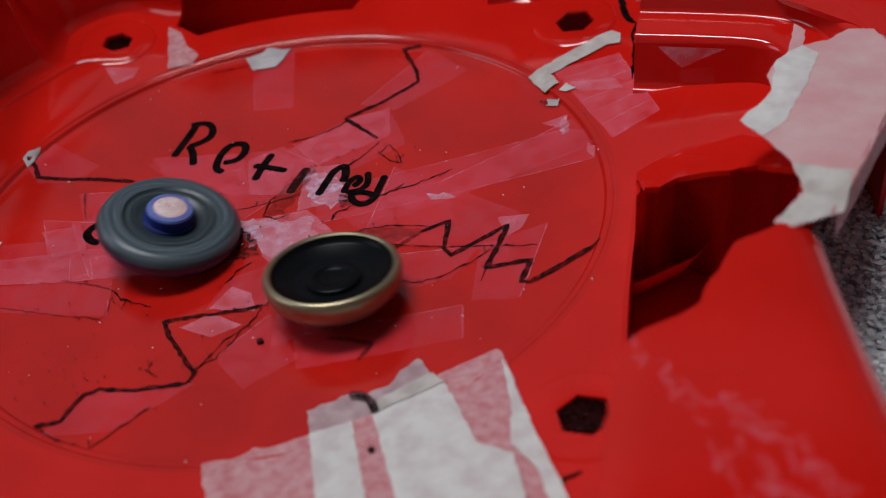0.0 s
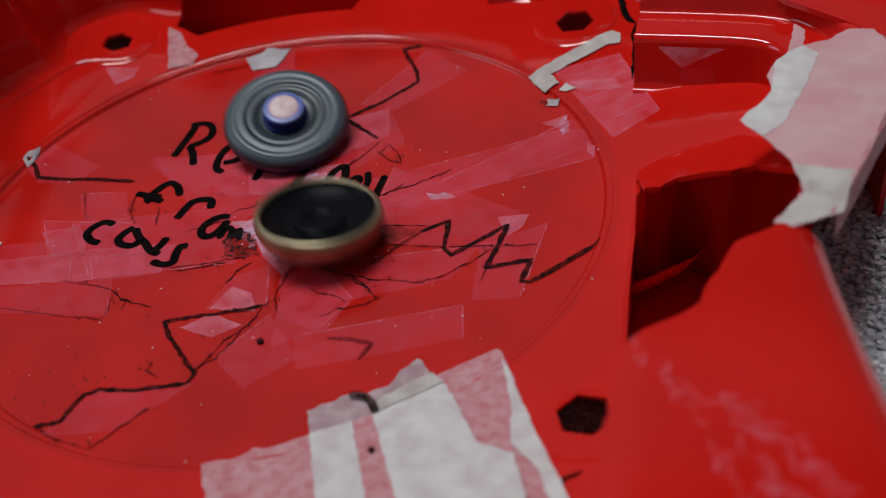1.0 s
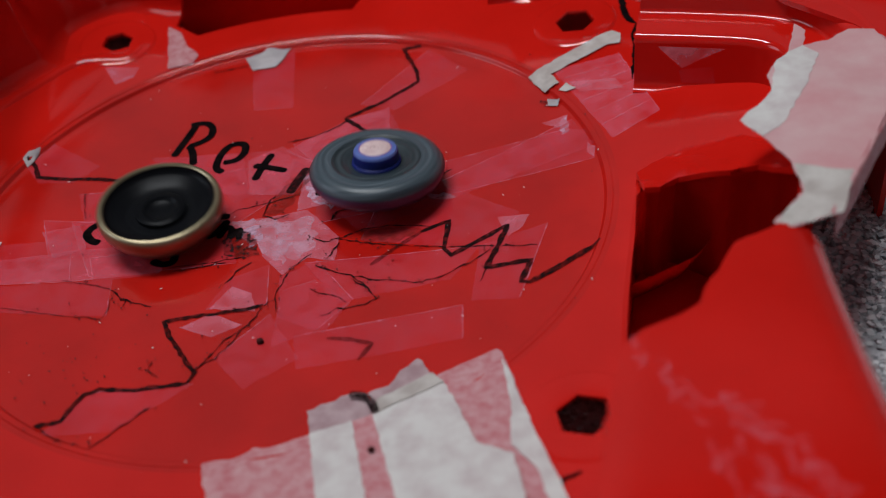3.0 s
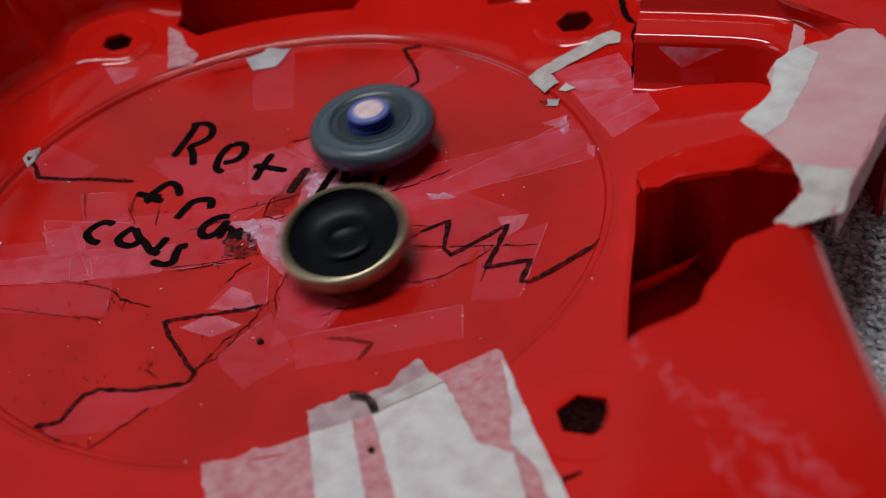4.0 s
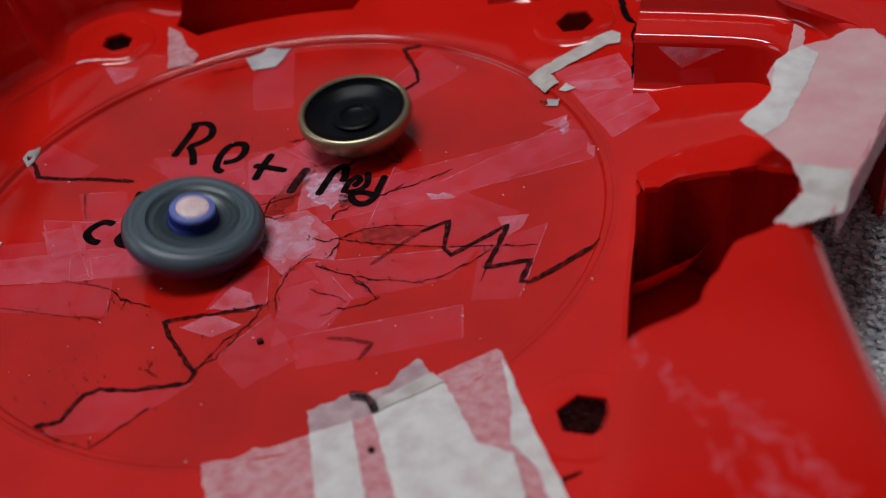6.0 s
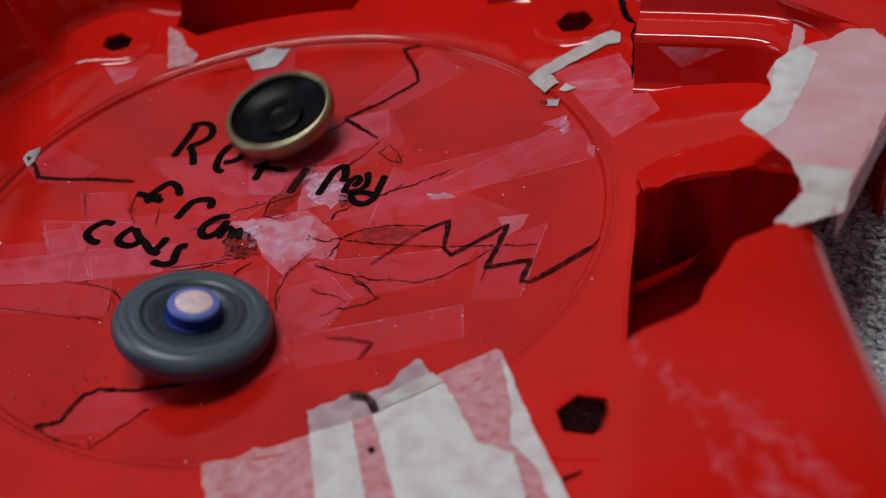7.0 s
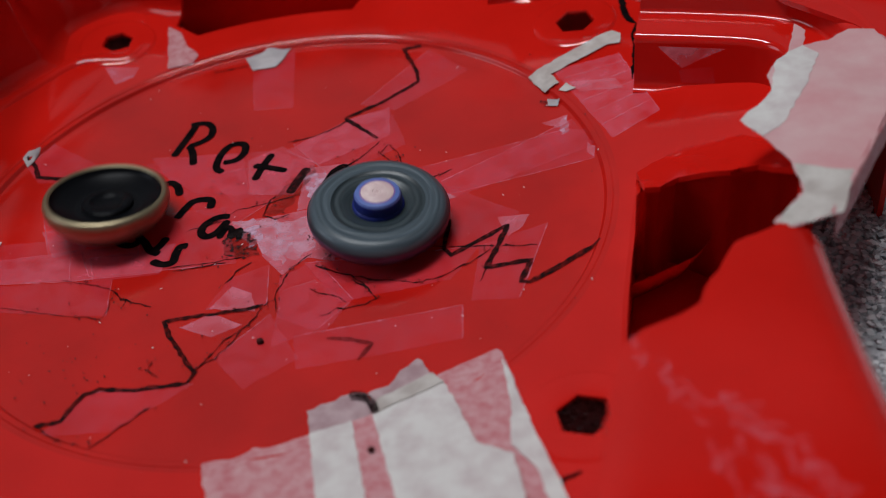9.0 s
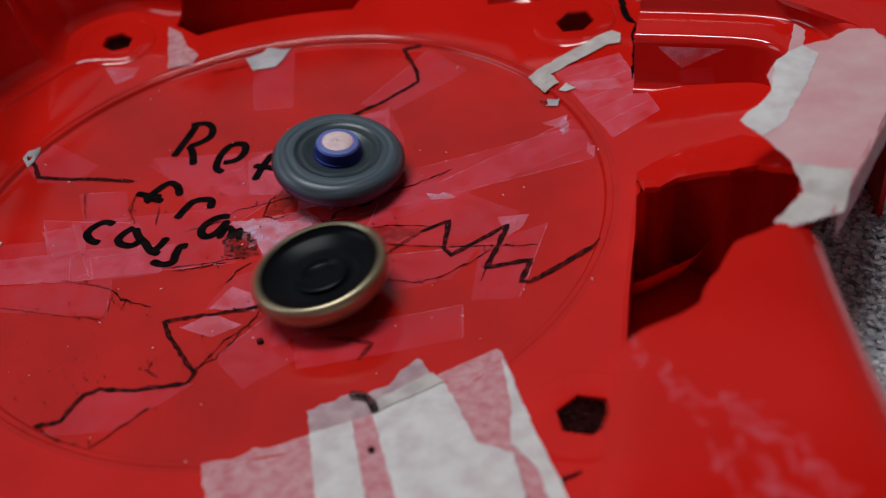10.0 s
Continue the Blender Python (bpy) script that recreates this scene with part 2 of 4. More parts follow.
# ---- the room ----
def room():
    floor = new("floor", mesh_of("floor", sheet([(-2, -2), (2, -2), (2, 1.6), (-2, 1.6)], lambda x, y: CARPET_Z, 0.02, 0.5), CARPET))
    tagged(floor, "grey carpeted floor of a dim room", "floor", kind="structure")

    def slab(name, lo, hi, label):
        bm = bmesh.new()
        bmesh.ops.create_cube(bm, size=1)
        for v in bm.verts:
            v.co = Vector([lo[k] + (v.co[k] + 0.5) * (hi[k] - lo[k]) for k in range(3)])
        ob = new(name, mesh_of(name, bm, WALL, False))
        return tagged(ob, label, name.split("_")[0], kind="structure")

    slab("wall_south", (-2.1, -2.1, CARPET_Z), (2.1, -2.0, 2.4), "plain painted room wall")
    slab("wall_east", (2.0, -2.0, CARPET_Z), (2.1, 1.6, 2.4), "plain painted room wall")
    slab("wall_north", (-2.1, 1.6, CARPET_Z), (2.1, 1.7, 2.4), "plain painted room wall")
    slab("ceiling", (-2.1, -2.1, 2.4), (2.1, 1.7, 2.5), "plain painted ceiling")
    # the wall of the assumed, unseen window is built round its opening
    slab("wall_west_left", (-2.1, -2.0, CARPET_Z), (-2.0, -0.35, 2.4), "painted wall beside a window")
    slab("wall_west_right", (-2.1, 0.75, CARPET_Z), (-2.0, 1.6, 2.4), "painted wall beside a window")
    slab("wall_west_below", (-2.1, -0.35, CARPET_Z), (-2.0, 0.75, 0.75), "painted wall under a window")
    slab("wall_west_above", (-2.1, -0.35, 1.85), (-2.0, 0.75, 2.4), "painted wall over a window")


room()


# ---- the arena ----
arena = thing("spinning_top_arena", "cracked glossy red plastic spinning-top arena mended with tape, on grey carpet", "toy arena")
HOLES = ((120.1, 0.1500), (34.7, 0.1490), (-55.2, 0.1470), (-145.0, 0.1490))
HOLE_SIZE = {120.1: 0.0067, 34.7: 0.0078, -55.2: 0.0078, -145.0: 0.0078}
HOLE_TURN = {120.1: 19, 34.7: 7, -55.2: 28, -145.0: 0}


def bulge(deg):
    """Radius of the foot of the outer wall; it swells outward round each boss."""
    return 0.1465 + sum(0.022 * math.exp(-((deg - a) / 8.0) ** 4) for a, _ in HOLES[:2])


def polar(deg, r):
    return (r * math.cos(radians(deg)), r * math.sin(radians(deg)))


def dish():
    prof = [(r, ground_z(r, 0)) for r in [0.0] + [DISH_R * i / 24 for i in range(1, 25)]]
    prof += [(DISH_R + 0.0052 * i / 34, ground_z(DISH_R + 0.0052 * i / 34, 0)) for i in range(1, 35)]
    bm = revolve(prof, 160)
    part("dish", bm, RED_WORN_DIMMED, arena, "shallow round red dish with a beaded lip")


def hexagon(deg, r, size, turn=0.0):
    cx, cy = polar(deg, r)
    return [(cx + size * math.cos(radians(deg + turn + 60 * i)), cy + size * math.sin(radians(deg + turn + 60 * i))) for i in range(6)]


def flange():
    from_wall = [polar(a, bulge(a) + 0.004) for a in range(215, 110, -2)]
    pocket_edge = [polar(a, 0.1352) for a in range(107, 76, -2)]
    beyond = [polar(a, bulge(a) + 0.004) for a in range(75, 33, -2)]
    right = mm((152, 84), (152, 73), (148, 60), (146, 50), (144, 40), (143, 28), (168, 20), (181, 12), (181, -24), (150, -24), (130, -26), (121.8, -28.3), (111, -61), (101, -95), (98, -120), (95, -150))
    near = mm((92, -190), (0, -190), (-70, -165), (-125, -115))
    outer = from_wall + pocket_edge + beyond + right + near
    inner = [polar(i * 360 / 160, 0.118) for i in range(160)]
    loops = [outer, inner] + [hexagon(a, r, HOLE_SIZE[a], HOLE_TURN[a]) for a, r in HOLES]
    bm = bmesh.new()
    edges = []
    for loop in loops:
        vs = [bm.verts.new((x, y, 0)) for x, y in loop]
        edges += [bm.edges.new((vs[i], vs[(i + 1) % len(vs)])) for i in range(len(vs))]
    bmesh.ops.triangle_fill(bm, use_beauty=True, use_dissolve=False, edges=edges)
    gridded(bm, (-0.19, -0.195), (0.18, 0.18), 0.006)
    for v in bm.verts:
        v.co.z = ground_z(v.co.x, v.co.y)
    thicken(bm, 0.0012)
    part("flange", bm, RED, arena, "sloping red flange round the dish")


def boss(deg, r, rise=1.0):
    """A low raised collar round a hexagonal hole."""
    bm = bmesh.new()
    cx, cy = polar(deg, r)
    rings = []
    for k, (size, lift) in enumerate(((HOLE_SIZE[deg], -0.0010), (HOLE_SIZE[deg], 0.0002), (HOLE_SIZE[deg] + 0.0005, 0.0006), (0.0150, 0.0006), (0.0164, 0.0004), (0.0173, -0.0002))):
        ring = []
        for i in range(48):
            a = radians(deg + HOLE_TURN[deg] + i * 7.5)
            rad = size
            if k < 3:
                rad = size * math.cos(math.pi / 6) / math.cos((i * 7.5) % 60 * math.pi / 180 - math.pi / 6)
            x, y = cx + rad * math.cos(a), cy + rad * math.sin(a)
            ring.append(bm.verts.new((x, y, ground_z(x, y) + lift * (rise if lift > 0 else 1))))
        rings.append(ring)
    for a, b in zip(rings, rings[1:]):
        for i in range(48):
            j = (i + 1) % 48
            bm.faces.new((a[i], a[j], b[j], b[i]))
    part("boss", bm, RED, arena, "raised collar round a hexagonal hole")


def wall_band(name, a0, a1, profile, label):
    path = [polar(a0 + (a1 - a0) * i / 60, bulge(a0 + (a1 - a0) * i / 60)) for i in range(61)]
    part(name, sweep(path, profile, 0.0018), RED, arena, label)


def arc(o, z, r, hollow, n=7):
    """A quarter round of a wall's profile: hollow at its foot, or rounding over at its top."""
    out = []
    for i in range(n + 1):
        a = math.pi / 2 * i / n
        out.append((o + r * math.sin(a), z + r * (1 - math.cos(a))) if hollow else (o + r * (1 - math.cos(a)), z + r * math.sin(a)))
    return out


def walls():
    rise = [(-0.001, 0.0036)] + arc(0.0, 0.0042, 0.009, True, 9) + [(0.0115, 0.024), (0.014, 0.038)] + arc(0.0150, 0.044, 0.004, False) + [(0.030, 0.048), (0.040, 0.044), (0.046, CARPET_Z)]
    wall_band("outer_wall", 225, 110, rise, "curved red outer wall")
    wall_band("outer_wall", 76, 31, rise, "curved red outer wall")
    # the exit pocket between the two: a sunken trough
    trough = [(-0.002, 0.0022), (0.0, -0.001), (0.001, -0.0155), (0.0015, -0.0185), (0.041, -0.0190), (0.0415, -0.0185), (0.043, 0.02), (0.046, 0.06), (0.07, 0.06), (0.08, CARPET_Z)]
    path = [polar(108 - 33 * i / 24, 0.1352) for i in range(25)]
    part("exit_pocket", sweep(path, trough, 0.0018), RED, arena, "sunken dark exit pocket")
    # stepped side of the second pocket and the rim that runs on from it
    path = smooth_path(mm((133.5, 29.8), (148, 24.2), (160, 19.3), (169, 15.2), (174.6, 11), (177.2, 4.5), (177.6, -5), (176.5, -16), (174, -27)), 6)
    step = arc(-0.0022, 0.0035, 0.0034, True) + arc(0.0028, 0.0210, 0.0032, False) + [(0.012, 0.0250)] + arc(0.0165, 0.0256, 0.0020, True) + arc(0.0196, 0.0300, 0.0035, False) + [(0.0275, 0.034)] + [(0.0292, 0.0325), (0.030, 0.029), (0.030, 0.01), (0.030, CARPET_Z)]
    part("pocket_wall", sweep(path, step, 0.0018), RED, arena, "stepped glossy red pocket wall")
    plate = mm((186, 24), (178, 44), (262, 80), (270, 0), (212, -14), (205, -10), (200, 2))
    part("rim_plate", sheet(plate, lambda x, y: 0.0338, 0.002, 0.02), RED, arena, "flat outer rim of the arena")


def cover_z(x, y):
    """Height of the torn cover, which rises from the flange towards its lip."""
    rise = max(0, -(y + 0.015))
    return ground_z(x, y) + 0.0006 + 0.5 * rise - 0.0007 * math.sin(x * 260 + 1) * min(1, rise * 50)


def broken_covers():
    far = mm((121, -25), (128, -17), (141, -10), (160, -13), (163, -35), (152, -78), (149.5, -66), (148.5, -58.3), (143.5, -57), (139.9, -59.5), (134, -54.5), (127.8, -48.4), (124, -50), (121, -53.5), (116.7, -51.8), (118.5, -42))
    part("broken_cover", sheet(ragged(far, 0.0004, 0.003, 3), cover_z, 0.002, 0.004), RED, arena, "torn red plastic cover with a jagged lip")
    # an added baffle drops from the torn lip into the hollow to keep it dark
    lip = smooth_path(mm((113, -57), (117, -50.5), (121, -52), (127.8, -47), (134, -53), (139.9, -58), (148.5, -57), (156, -62), (160, -75)), 4)
    bm = bmesh.new()
    pairs = [(bm.verts.new((x, y, cover_z(x, y) - 0.0012)), bm.verts.new((x, y + 0.004, -0.0192))) for x, y in lip]
    for (a, b), (c, d) in zip(pairs, pairs[1:]):
        bm.faces.new((a, c, d, b))
    bmesh.ops.solidify(bm, geom=bm.faces[:], thickness=0.0015)
    part("lip_baffle", bm, RED, arena, "red baffle added under the torn lip to darken the hollow")
    # added baffle: hides and shades the hollow's lit floor so the pocket looks dark
    rib = smooth_path(mm((105, -74.5), (108, -71.5), (120, -67), (132, -61.5), (141, -50)), 4)
    bm = bmesh.new()
    pairs = [(bm.verts.new((x, y, 0.0005)), bm.verts.new((x - 0.002, y + 0.012, -0.0192))) for x, y in rib]
    for (a, b), (c, d) in zip(pairs, pairs[1:]):
        bm.faces.new((a, c, d, b))
    bmesh.ops.solidify(bm, geom=bm.faces[:], thickness=0.0004)
    part("hollow_baffle_rib", bm, RED, arena, "added baffle that hides the lit floor of the broken pocket")
    near = mm((92, -130.2), (97, -127), (103.1, -125.2), (112.2, -121.4), (117, -114), (121.4, -109.1), (126, -103.6), (139, -98.9), (147.3, -99.8), (152, -104), (158, -112), (156, -140), (148, -215), (70, -215), (77.1, -171.6), (84.5, -146))

    def near_z(x, y):
        t = max(0.0, (x - 0.134 - 0.10 * (y + 0.1)) / 0.02)
        s = max(0.0, (0.0985 + (y + 0.125) * 0.33 - x) / 0.012)
        return 0.040 - 0.005 * t * t - 0.017 * t ** 6 - 0.004 * s * s + 0.0012 * math.sin(y * 60)

    part("broken_cover", sheet(ragged(near, 0.0005, 0.003, 4), near_z, 0.002, 0.004), RED, arena, "large broken red cover with cloudy streaks on its face")
    rnd = random.Random(81)
    streaks = []
    # cloudy pink wisps run down the cover's face, thickest towards the near end
    for start, end, count, spread, size in (((94, -134), (103, -150), 12, 2.2, 1.0), ((99, -147), (112, -158), 14, 3.0, 1.2), ((110, -157), (120, -166), 9, 2.6, 1.0), ((107, -165), (112, -188), 16, 3.2, 1.6), ((118, -163), (121, -182), 9, 2.0, 1.3)):
        for _ in range(count):
            k, turn, long = rnd.random(), rnd.gauss(0, 0.5), rnd.uniform(2.0, 6.0) * size
            way = math.atan2(end[1] - start[1], end[0] - start[0]) + turn
            x, y = start[0] + (end[0] - start[0]) * k + rnd.gauss(0, spread), start[1] + (end[1] - start[1]) * k + rnd.gauss(0, spread)
            bend = rnd.gauss(0, 0.8)
            pts = [(x, y), (x + long * 0.5 * math.cos(way) + bend, y + long * 0.5 * math.sin(way) + bend), (x + long * math.cos(way), y + long * math.sin(way))]
            streaks.append(ribbon(mm(*pts), 0.0012 * size * rnd.uniform(0.5, 1.6), 0.0001 + 0.000004 * len(streaks), 0, len(streaks), height=near_z))
    tagged(part("cover_streaks", join(streaks), CLOUDY_STREAK, arena, "cloudy pinkish streaks on the cover"), kind="stuff")
    hollow = mm((128, -14), (121.8, -28.3), (111, -61), (100.3, -95), (82.1, -145.5), (120, -170), (160, -130), (168, -70), (170, -14))
    part("hollow_floor", sheet(hollow, lambda x, y: -0.0190, 0.002, 0.02), RED, arena, "sunken pocket floor in deep shade")
    shell = smooth_path(mm((184, -10), (172, -36), (160, -62), (150, -88), (143, -106), (134, -116)), 4)
    part("outer_skirt", sweep(shell, [(0.0, 0.033), (0.003, 0.0), (0.004, CARPET_Z)], 0.0015), RED, arena)
    back = smooth_path(mm((121, -26.5), (135, -25), (155, -23), (176, -22)), 4)
    part("back_skirt", sweep(back, [(0.0, 0.0038), (0.001, -0.0180)], 0.0015), RED, arena)
    skirt = smooth_path(mm((124, -22), (121.8, -28.3), (111, -61), (101, -95), (98, -120), (95, -150)), 4)
    part("inner_skirt", sweep(skirt, [(0.0, 0.0035), (0.0, -0.0180)], 0.0015), RED, arena)


def ledge():
    """A low rounded step that runs in from the wall's foot and round the front of a boss."""
    path = smooth_path(mm((-122, 82.1), (-112.8, 93), (-104.1, 102.9), (-95.9, 111.8), (-89.3, 116.4), (-80.9, 116.9), (-72.3, 116.1), (-66.4, 119), (-62.6, 126.4), (-59, 134.3)), 6)
    bm = bmesh.new()
    rows = []
    for i, (x, y) in enumerate(path):
        a, b = path[max(0, i - 1)], path[min(len(path) - 1, i + 1)]
        d = Vector((b[0] - a[0], b[1] - a[1])).normalized()
        fade = min(1, i / 6, (len(path) - 1 - i) / 8)
        row = []
        for out, up in ((-0.0016, -0.0004), (-0.0010, 0.0001), (-0.0004, 0.0007), (0.0004, 0.0011), (0.0014, 0.0012), (0.0040, 0.0009), (0.0065, -0.0004)):
            px, py = x - d.y * out, y + d.x * out
            row.append(bm.verts.new((px, py, ground_z(px, py) + (up * (0.3 + 0.7 * fade) if up > 0 else up))))
        rows.append(row)
    for p, q in zip(rows, rows[1:]):
        for i in range(len(p) - 1):
            bm.faces.new((p[i], p[i + 1], q[i + 1], q[i]))
    part("ledge", bm, RED, arena, "low rounded red ledge before a boss")


dish()
flange()
ledge()
for deg, rad in HOLES:
    boss(deg, rad, 0.35 if -90 < deg < 0 else 1.3)
walls()
broken_covers()

# ---- tape ----


def tape(name, pairs, material, label, category, group="", lift=0.0004, thick=0.00012, step=0.004, rag=0.0003, height=None, seed=1, wobble=0.0):
    f = height or (lambda x, y: ground_z(x, y) + lift)
    ob = new(name, mesh_of(name, sheet(ragged(mm(*pairs), rag, 0.002, seed), f, thick, step, wobble), material))
    return tagged(ob, label, category, group)


# clear tape patches over the cracks
LAYER = 0.42


def clear_tape(pairs, film, lift, label="clear adhesive tape patch over cracks in the dish", seed=1, edges=(0,)):
    lift *= LAYER
    ob = tape("clear_tape", pairs, film, label, "tape", "clear tape patches", lift, 0.0, 0.005, 0.0013 if film in (CLEAR_WHITE, CLEAR_LILAC) else 0.00025, seed=seed)
    pts = mm(*pairs)
    for k in edges:
        a, b = pts[k % len(pts)], pts[(k + 1) % len(pts)]
        part("tape_edge", ribbon([a, b], 0.00035, lift + 0.00004, 0.00012, seed + k, smooth=False), CLEAR_MILKY, ob, "whitened tape edge")
    return ob


clear_tape([(11.8, 9.4), (105.4, 19.4), (112, 17), (112, -1.4), (11.7, -9)], CLEAR, 0.0002, seed=11, edges=(0, 3))
clear_tape([(-101.7, 2.3), (-75.5, 0.8), (-72.4, -21.3), (-96.4, -20)], CLEAR, 0.0002, seed=12, edges=(1, 2))
clear_tape([(-77.3, 10.9), (-21.4, 9.1), (-15.3, -24.2), (-65.7, -21.1)], CLEAR, 0.0003, seed=13, edges=(2, 3))
clear_tape([(-88, 14), (-52, 6), (-50, -13), (-82, -8)], CLEAR, 0.0004, seed=33, edges=(0, 1, 3))
clear_tape([(-52.7, 46.5), (-1.3, 39.8), (11.8, 21.6), (-16.7, -2), (-31.7, 8.1)], CLEAR, 0.0002, seed=14, edges=(2,))
clear_tape([(-30, 30), (-5, 32), (3, 20), (-18, 10)], CLEAR, 0.00035, seed=34)
clear_tape([(4.9, -65), (57.7, -63.9), (56, -78.9), (6.1, -80.2)], CLEAR, 0.0002, seed=15, edges=(0, 1))
clear_tape([(30.6, 62.2), (61.6, 93.4), (75.8, 72.5), (43.9, 54.1)], CLEAR, 0.0002, seed=16)
clear_tape([(-31.4, -53.2), (-22, -48.5), (-11.5, -56.1), (-21, -59.8)], CLEAR_MILKY, 0.00035, seed=17, edges=(2, 3))
clear_tape([(66.4, -36.6), (89.8, -31.7), (74.9, -66), (60.4, -62.8)], CLEAR, 0.0003, seed=18, edges=(1,))
clear_tape([(0.7, -42.5), (11.8, -39.5), (22.7, -53.4), (11.9, -64.1), (-2, -68.5)], CLEAR, 0.0003, seed=19, edges=(0, 2))
clear_tape([(-19.2, -69.8), (-2.6, -52.8), (6.8, -75.5), (-9.6, -85)], CLEAR, 0.0002, seed=20)
clear_tape([(-54.8, -77.3), (-24.2, -79.7), (-46, -94.7), (-67.2, -93.2)], CLEAR, 0.0002, seed=21)
clear_tape([(-96.4, -21), (-57.5, -24.1), (-56.4, -42.8), (-92.9, -34.8)], CLEAR, 0.0002, seed=22, edges=(1,))
clear_tape([(3.1, 42.5), (41.8, 56.7), (46.6, 29.9), (18.2, 16.4)], CLEAR, 0.0003, seed=23, edges=(3,))
clear_tape([(-101.5, 49.7), (-93.2, 63.6), (-72.3, 44.9), (-81.7, 35.8), (-95, 38.3)], CLEAR, 0.0002, seed=24)
clear_tape([(7.9, -29.7), (66.4, -36.6), (55.5, -50.9), (19.1, -52.5)], CLEAR, 0.0002, seed=25)
clear_tape([(41.4, 16.8), (81.7, -22.8), (74.9, -42.2), (27.3, -22.6)], CLEAR, 0.0004, seed=26, edges=(3,))
clear_tape([(8, 25), (24, 24), (22, 2), (5, 0)], CLEAR_MILKY, 0.00045, seed=35)
clear_tape([(-17, -32), (-4, -28), (-4, -48), (-24, -46)], CLEAR, 0.00035, seed=36, edges=(1, 2))
clear_tape([(-20.9, -0.9), (-4.2, -1.3), (8.9, -0.3), (19.8, -18.7), (18.1, -31.1), (9.1, -27.3), (0.7, -34.5), (-6.4, -22.9), (-9.9, -10.6)], CLEAR_MILKY, 0.0005, "whitened clear tape over the broken centre", 27, (3,))
clear_tape([(-18.5, -0.2), (-6.3, -1.8), (-0.1, -5.6), (-1.8, -14.8), (4.1, -17.8), (0.5, -29.1), (-5.5, -22.2), (-9.9, -11.2)], CLEAR_WHITE, 0.00062, "milky bubbled tape at the broken centre", 28, ())
clear_tape([(-3, -4.5), (11, -5.2), (12, -19.8), (5.3, -27.9), (-2, -21)], CLEAR_WHITE, 0.0006, "milky creased tape beside the broken centre", 38, (0,))
# whitish highlight of the tape, painted as a lilac film patch
clear_tape([(6.8, 20.9), (15.3, 21.1), (20.5, 14.4), (23.3, 2.5), (17.1, -2.5), (10, 6.1)], CLEAR_LILAC, 0.00056, "lilac-white sheen painted on the tape under the writing", 42, ())
clear_tape([(-15.1, -6.2), (-7.7, -5.3), (-6.6, -13.6), (-11.5, -17.1)], CLEAR_LILAC, 0.00068, "lilac-white blotch on the tape at the broken centre", 43, ())
clear_tape([(-22.7, -46.2), (-15.7, -36.5), (-9.1, -41.4), (-7.5, -50.7)], CLEAR_MILKY, 0.00045, seed=44, edges=(0,))
clear_tape([(-0.2, -34.8), (12, -29.6), (23.8, -52.2), (14.3, -66.4), (-0.5, -55)], CLEAR, 0.00042, seed=45, edges=(1,))
clear_tape([(-54.5, 42.6), (-32.2, 44.1), (-16.5, 41.5), (-13.1, 14.4), (-32.3, 18.9), (-44.1, 31)], CLEAR, 0.00044, seed=46, edges=())
clear_tape([(-14.1, 36), (-1.1, 42.1), (12.1, 27.4), (3.7, 10.2), (-13.1, 14.4)], CLEAR_PINK, 0.0004, seed=47, edges=(3,))
clear_tape([(0.1, 38.7), (24.8, 53), (42, 56.9), (40.8, 37.7), (13.2, 26.4)], CLEAR_PINK, 0.00038, seed=48, edges=(4,))
clear_tape([(-99, -6.7), (-69.9, -5.5), (-37.4, -8.8), (-41, -23.4), (-74.6, -22.3), (-95.8, -20.1)], CLEAR_PINK, 0.00036, seed=49, edges=(3, 4))
clear_tape([(-87.2, 7.2), (-74, 8.8), (-69.5, -5.5), (-80.1, -8.6)], CLEAR_PINK, 0.00048, seed=50, edges=(1, 3))
clear_tape([(-77.7, 28.1), (-59.5, 26.4), (-56.1, 9.3), (-64.7, -1.1), (-72.3, 8.5)], CLEAR, 0.00046, seed=51, edges=(0,))
clear_tape([(-67, -11), (-41.5, -11.1), (-41.3, -24.5), (-63.8, -24.2)], CLEAR, 0.0005, seed=52, edges=(0, 3))
clear_tape([(20, -5.9), (57.2, 2.8), (109, 24.6), (113.6, 6.1), (60.1, -8.3), (27.7, -18.3)], CLEAR, 0.00044, seed=53, edges=(1,))
clear_tape([(74, -23.5), (84.9, -25.4), (81.4, -31.2), (76.1, -35.1)], CLEAR_MILKY, 0.0005, "small milky tape corner", 54, ())
clear_tape([(51.3, -2.5), (60, -6), (61.9, -8.4), (53, -7)], CLEAR_WHITE, 0.0005, "small milky tape scrap", 29, ())
clear_tape([(-14.5, 99.5), (3.7, 111.8), (2.9, 68.2), (-13.5, 70.5)], CLEAR, 0.0002, seed=30, edges=(2,))
creased = clear_tape([(108, 56), (134, 55.8), (139.1, 13.7), (120, 5)], CLEAR_PINK, 0.0004, "creased clear tape over the dish lip", 31, (1, 2))
for i in range(5):
    k = 0.14 + 0.17 * i
    part("crease", ribbon(mm((108 + 12 * k, 56 - 51 * k), (134 + 5.1 * k, 55.8 - 42 * k)), 0.0005, 0.0003, 0.0002, 90 + i, smooth=False), CLEAR_MILKY, creased, "pale crease in the tape")
clear_tape([(112, 46), (129, 40), (131, 33), (115, 38)], CLEAR_MILKY, 0.00055, "fold in creased clear tape", 32, (0, 2))
clear_tape([(98, 26), (108, 28), (107, 23), (103, 21)], CLEAR_MILKY, 0.0005, "torn whitish tape scrap on the lip", 39, ())
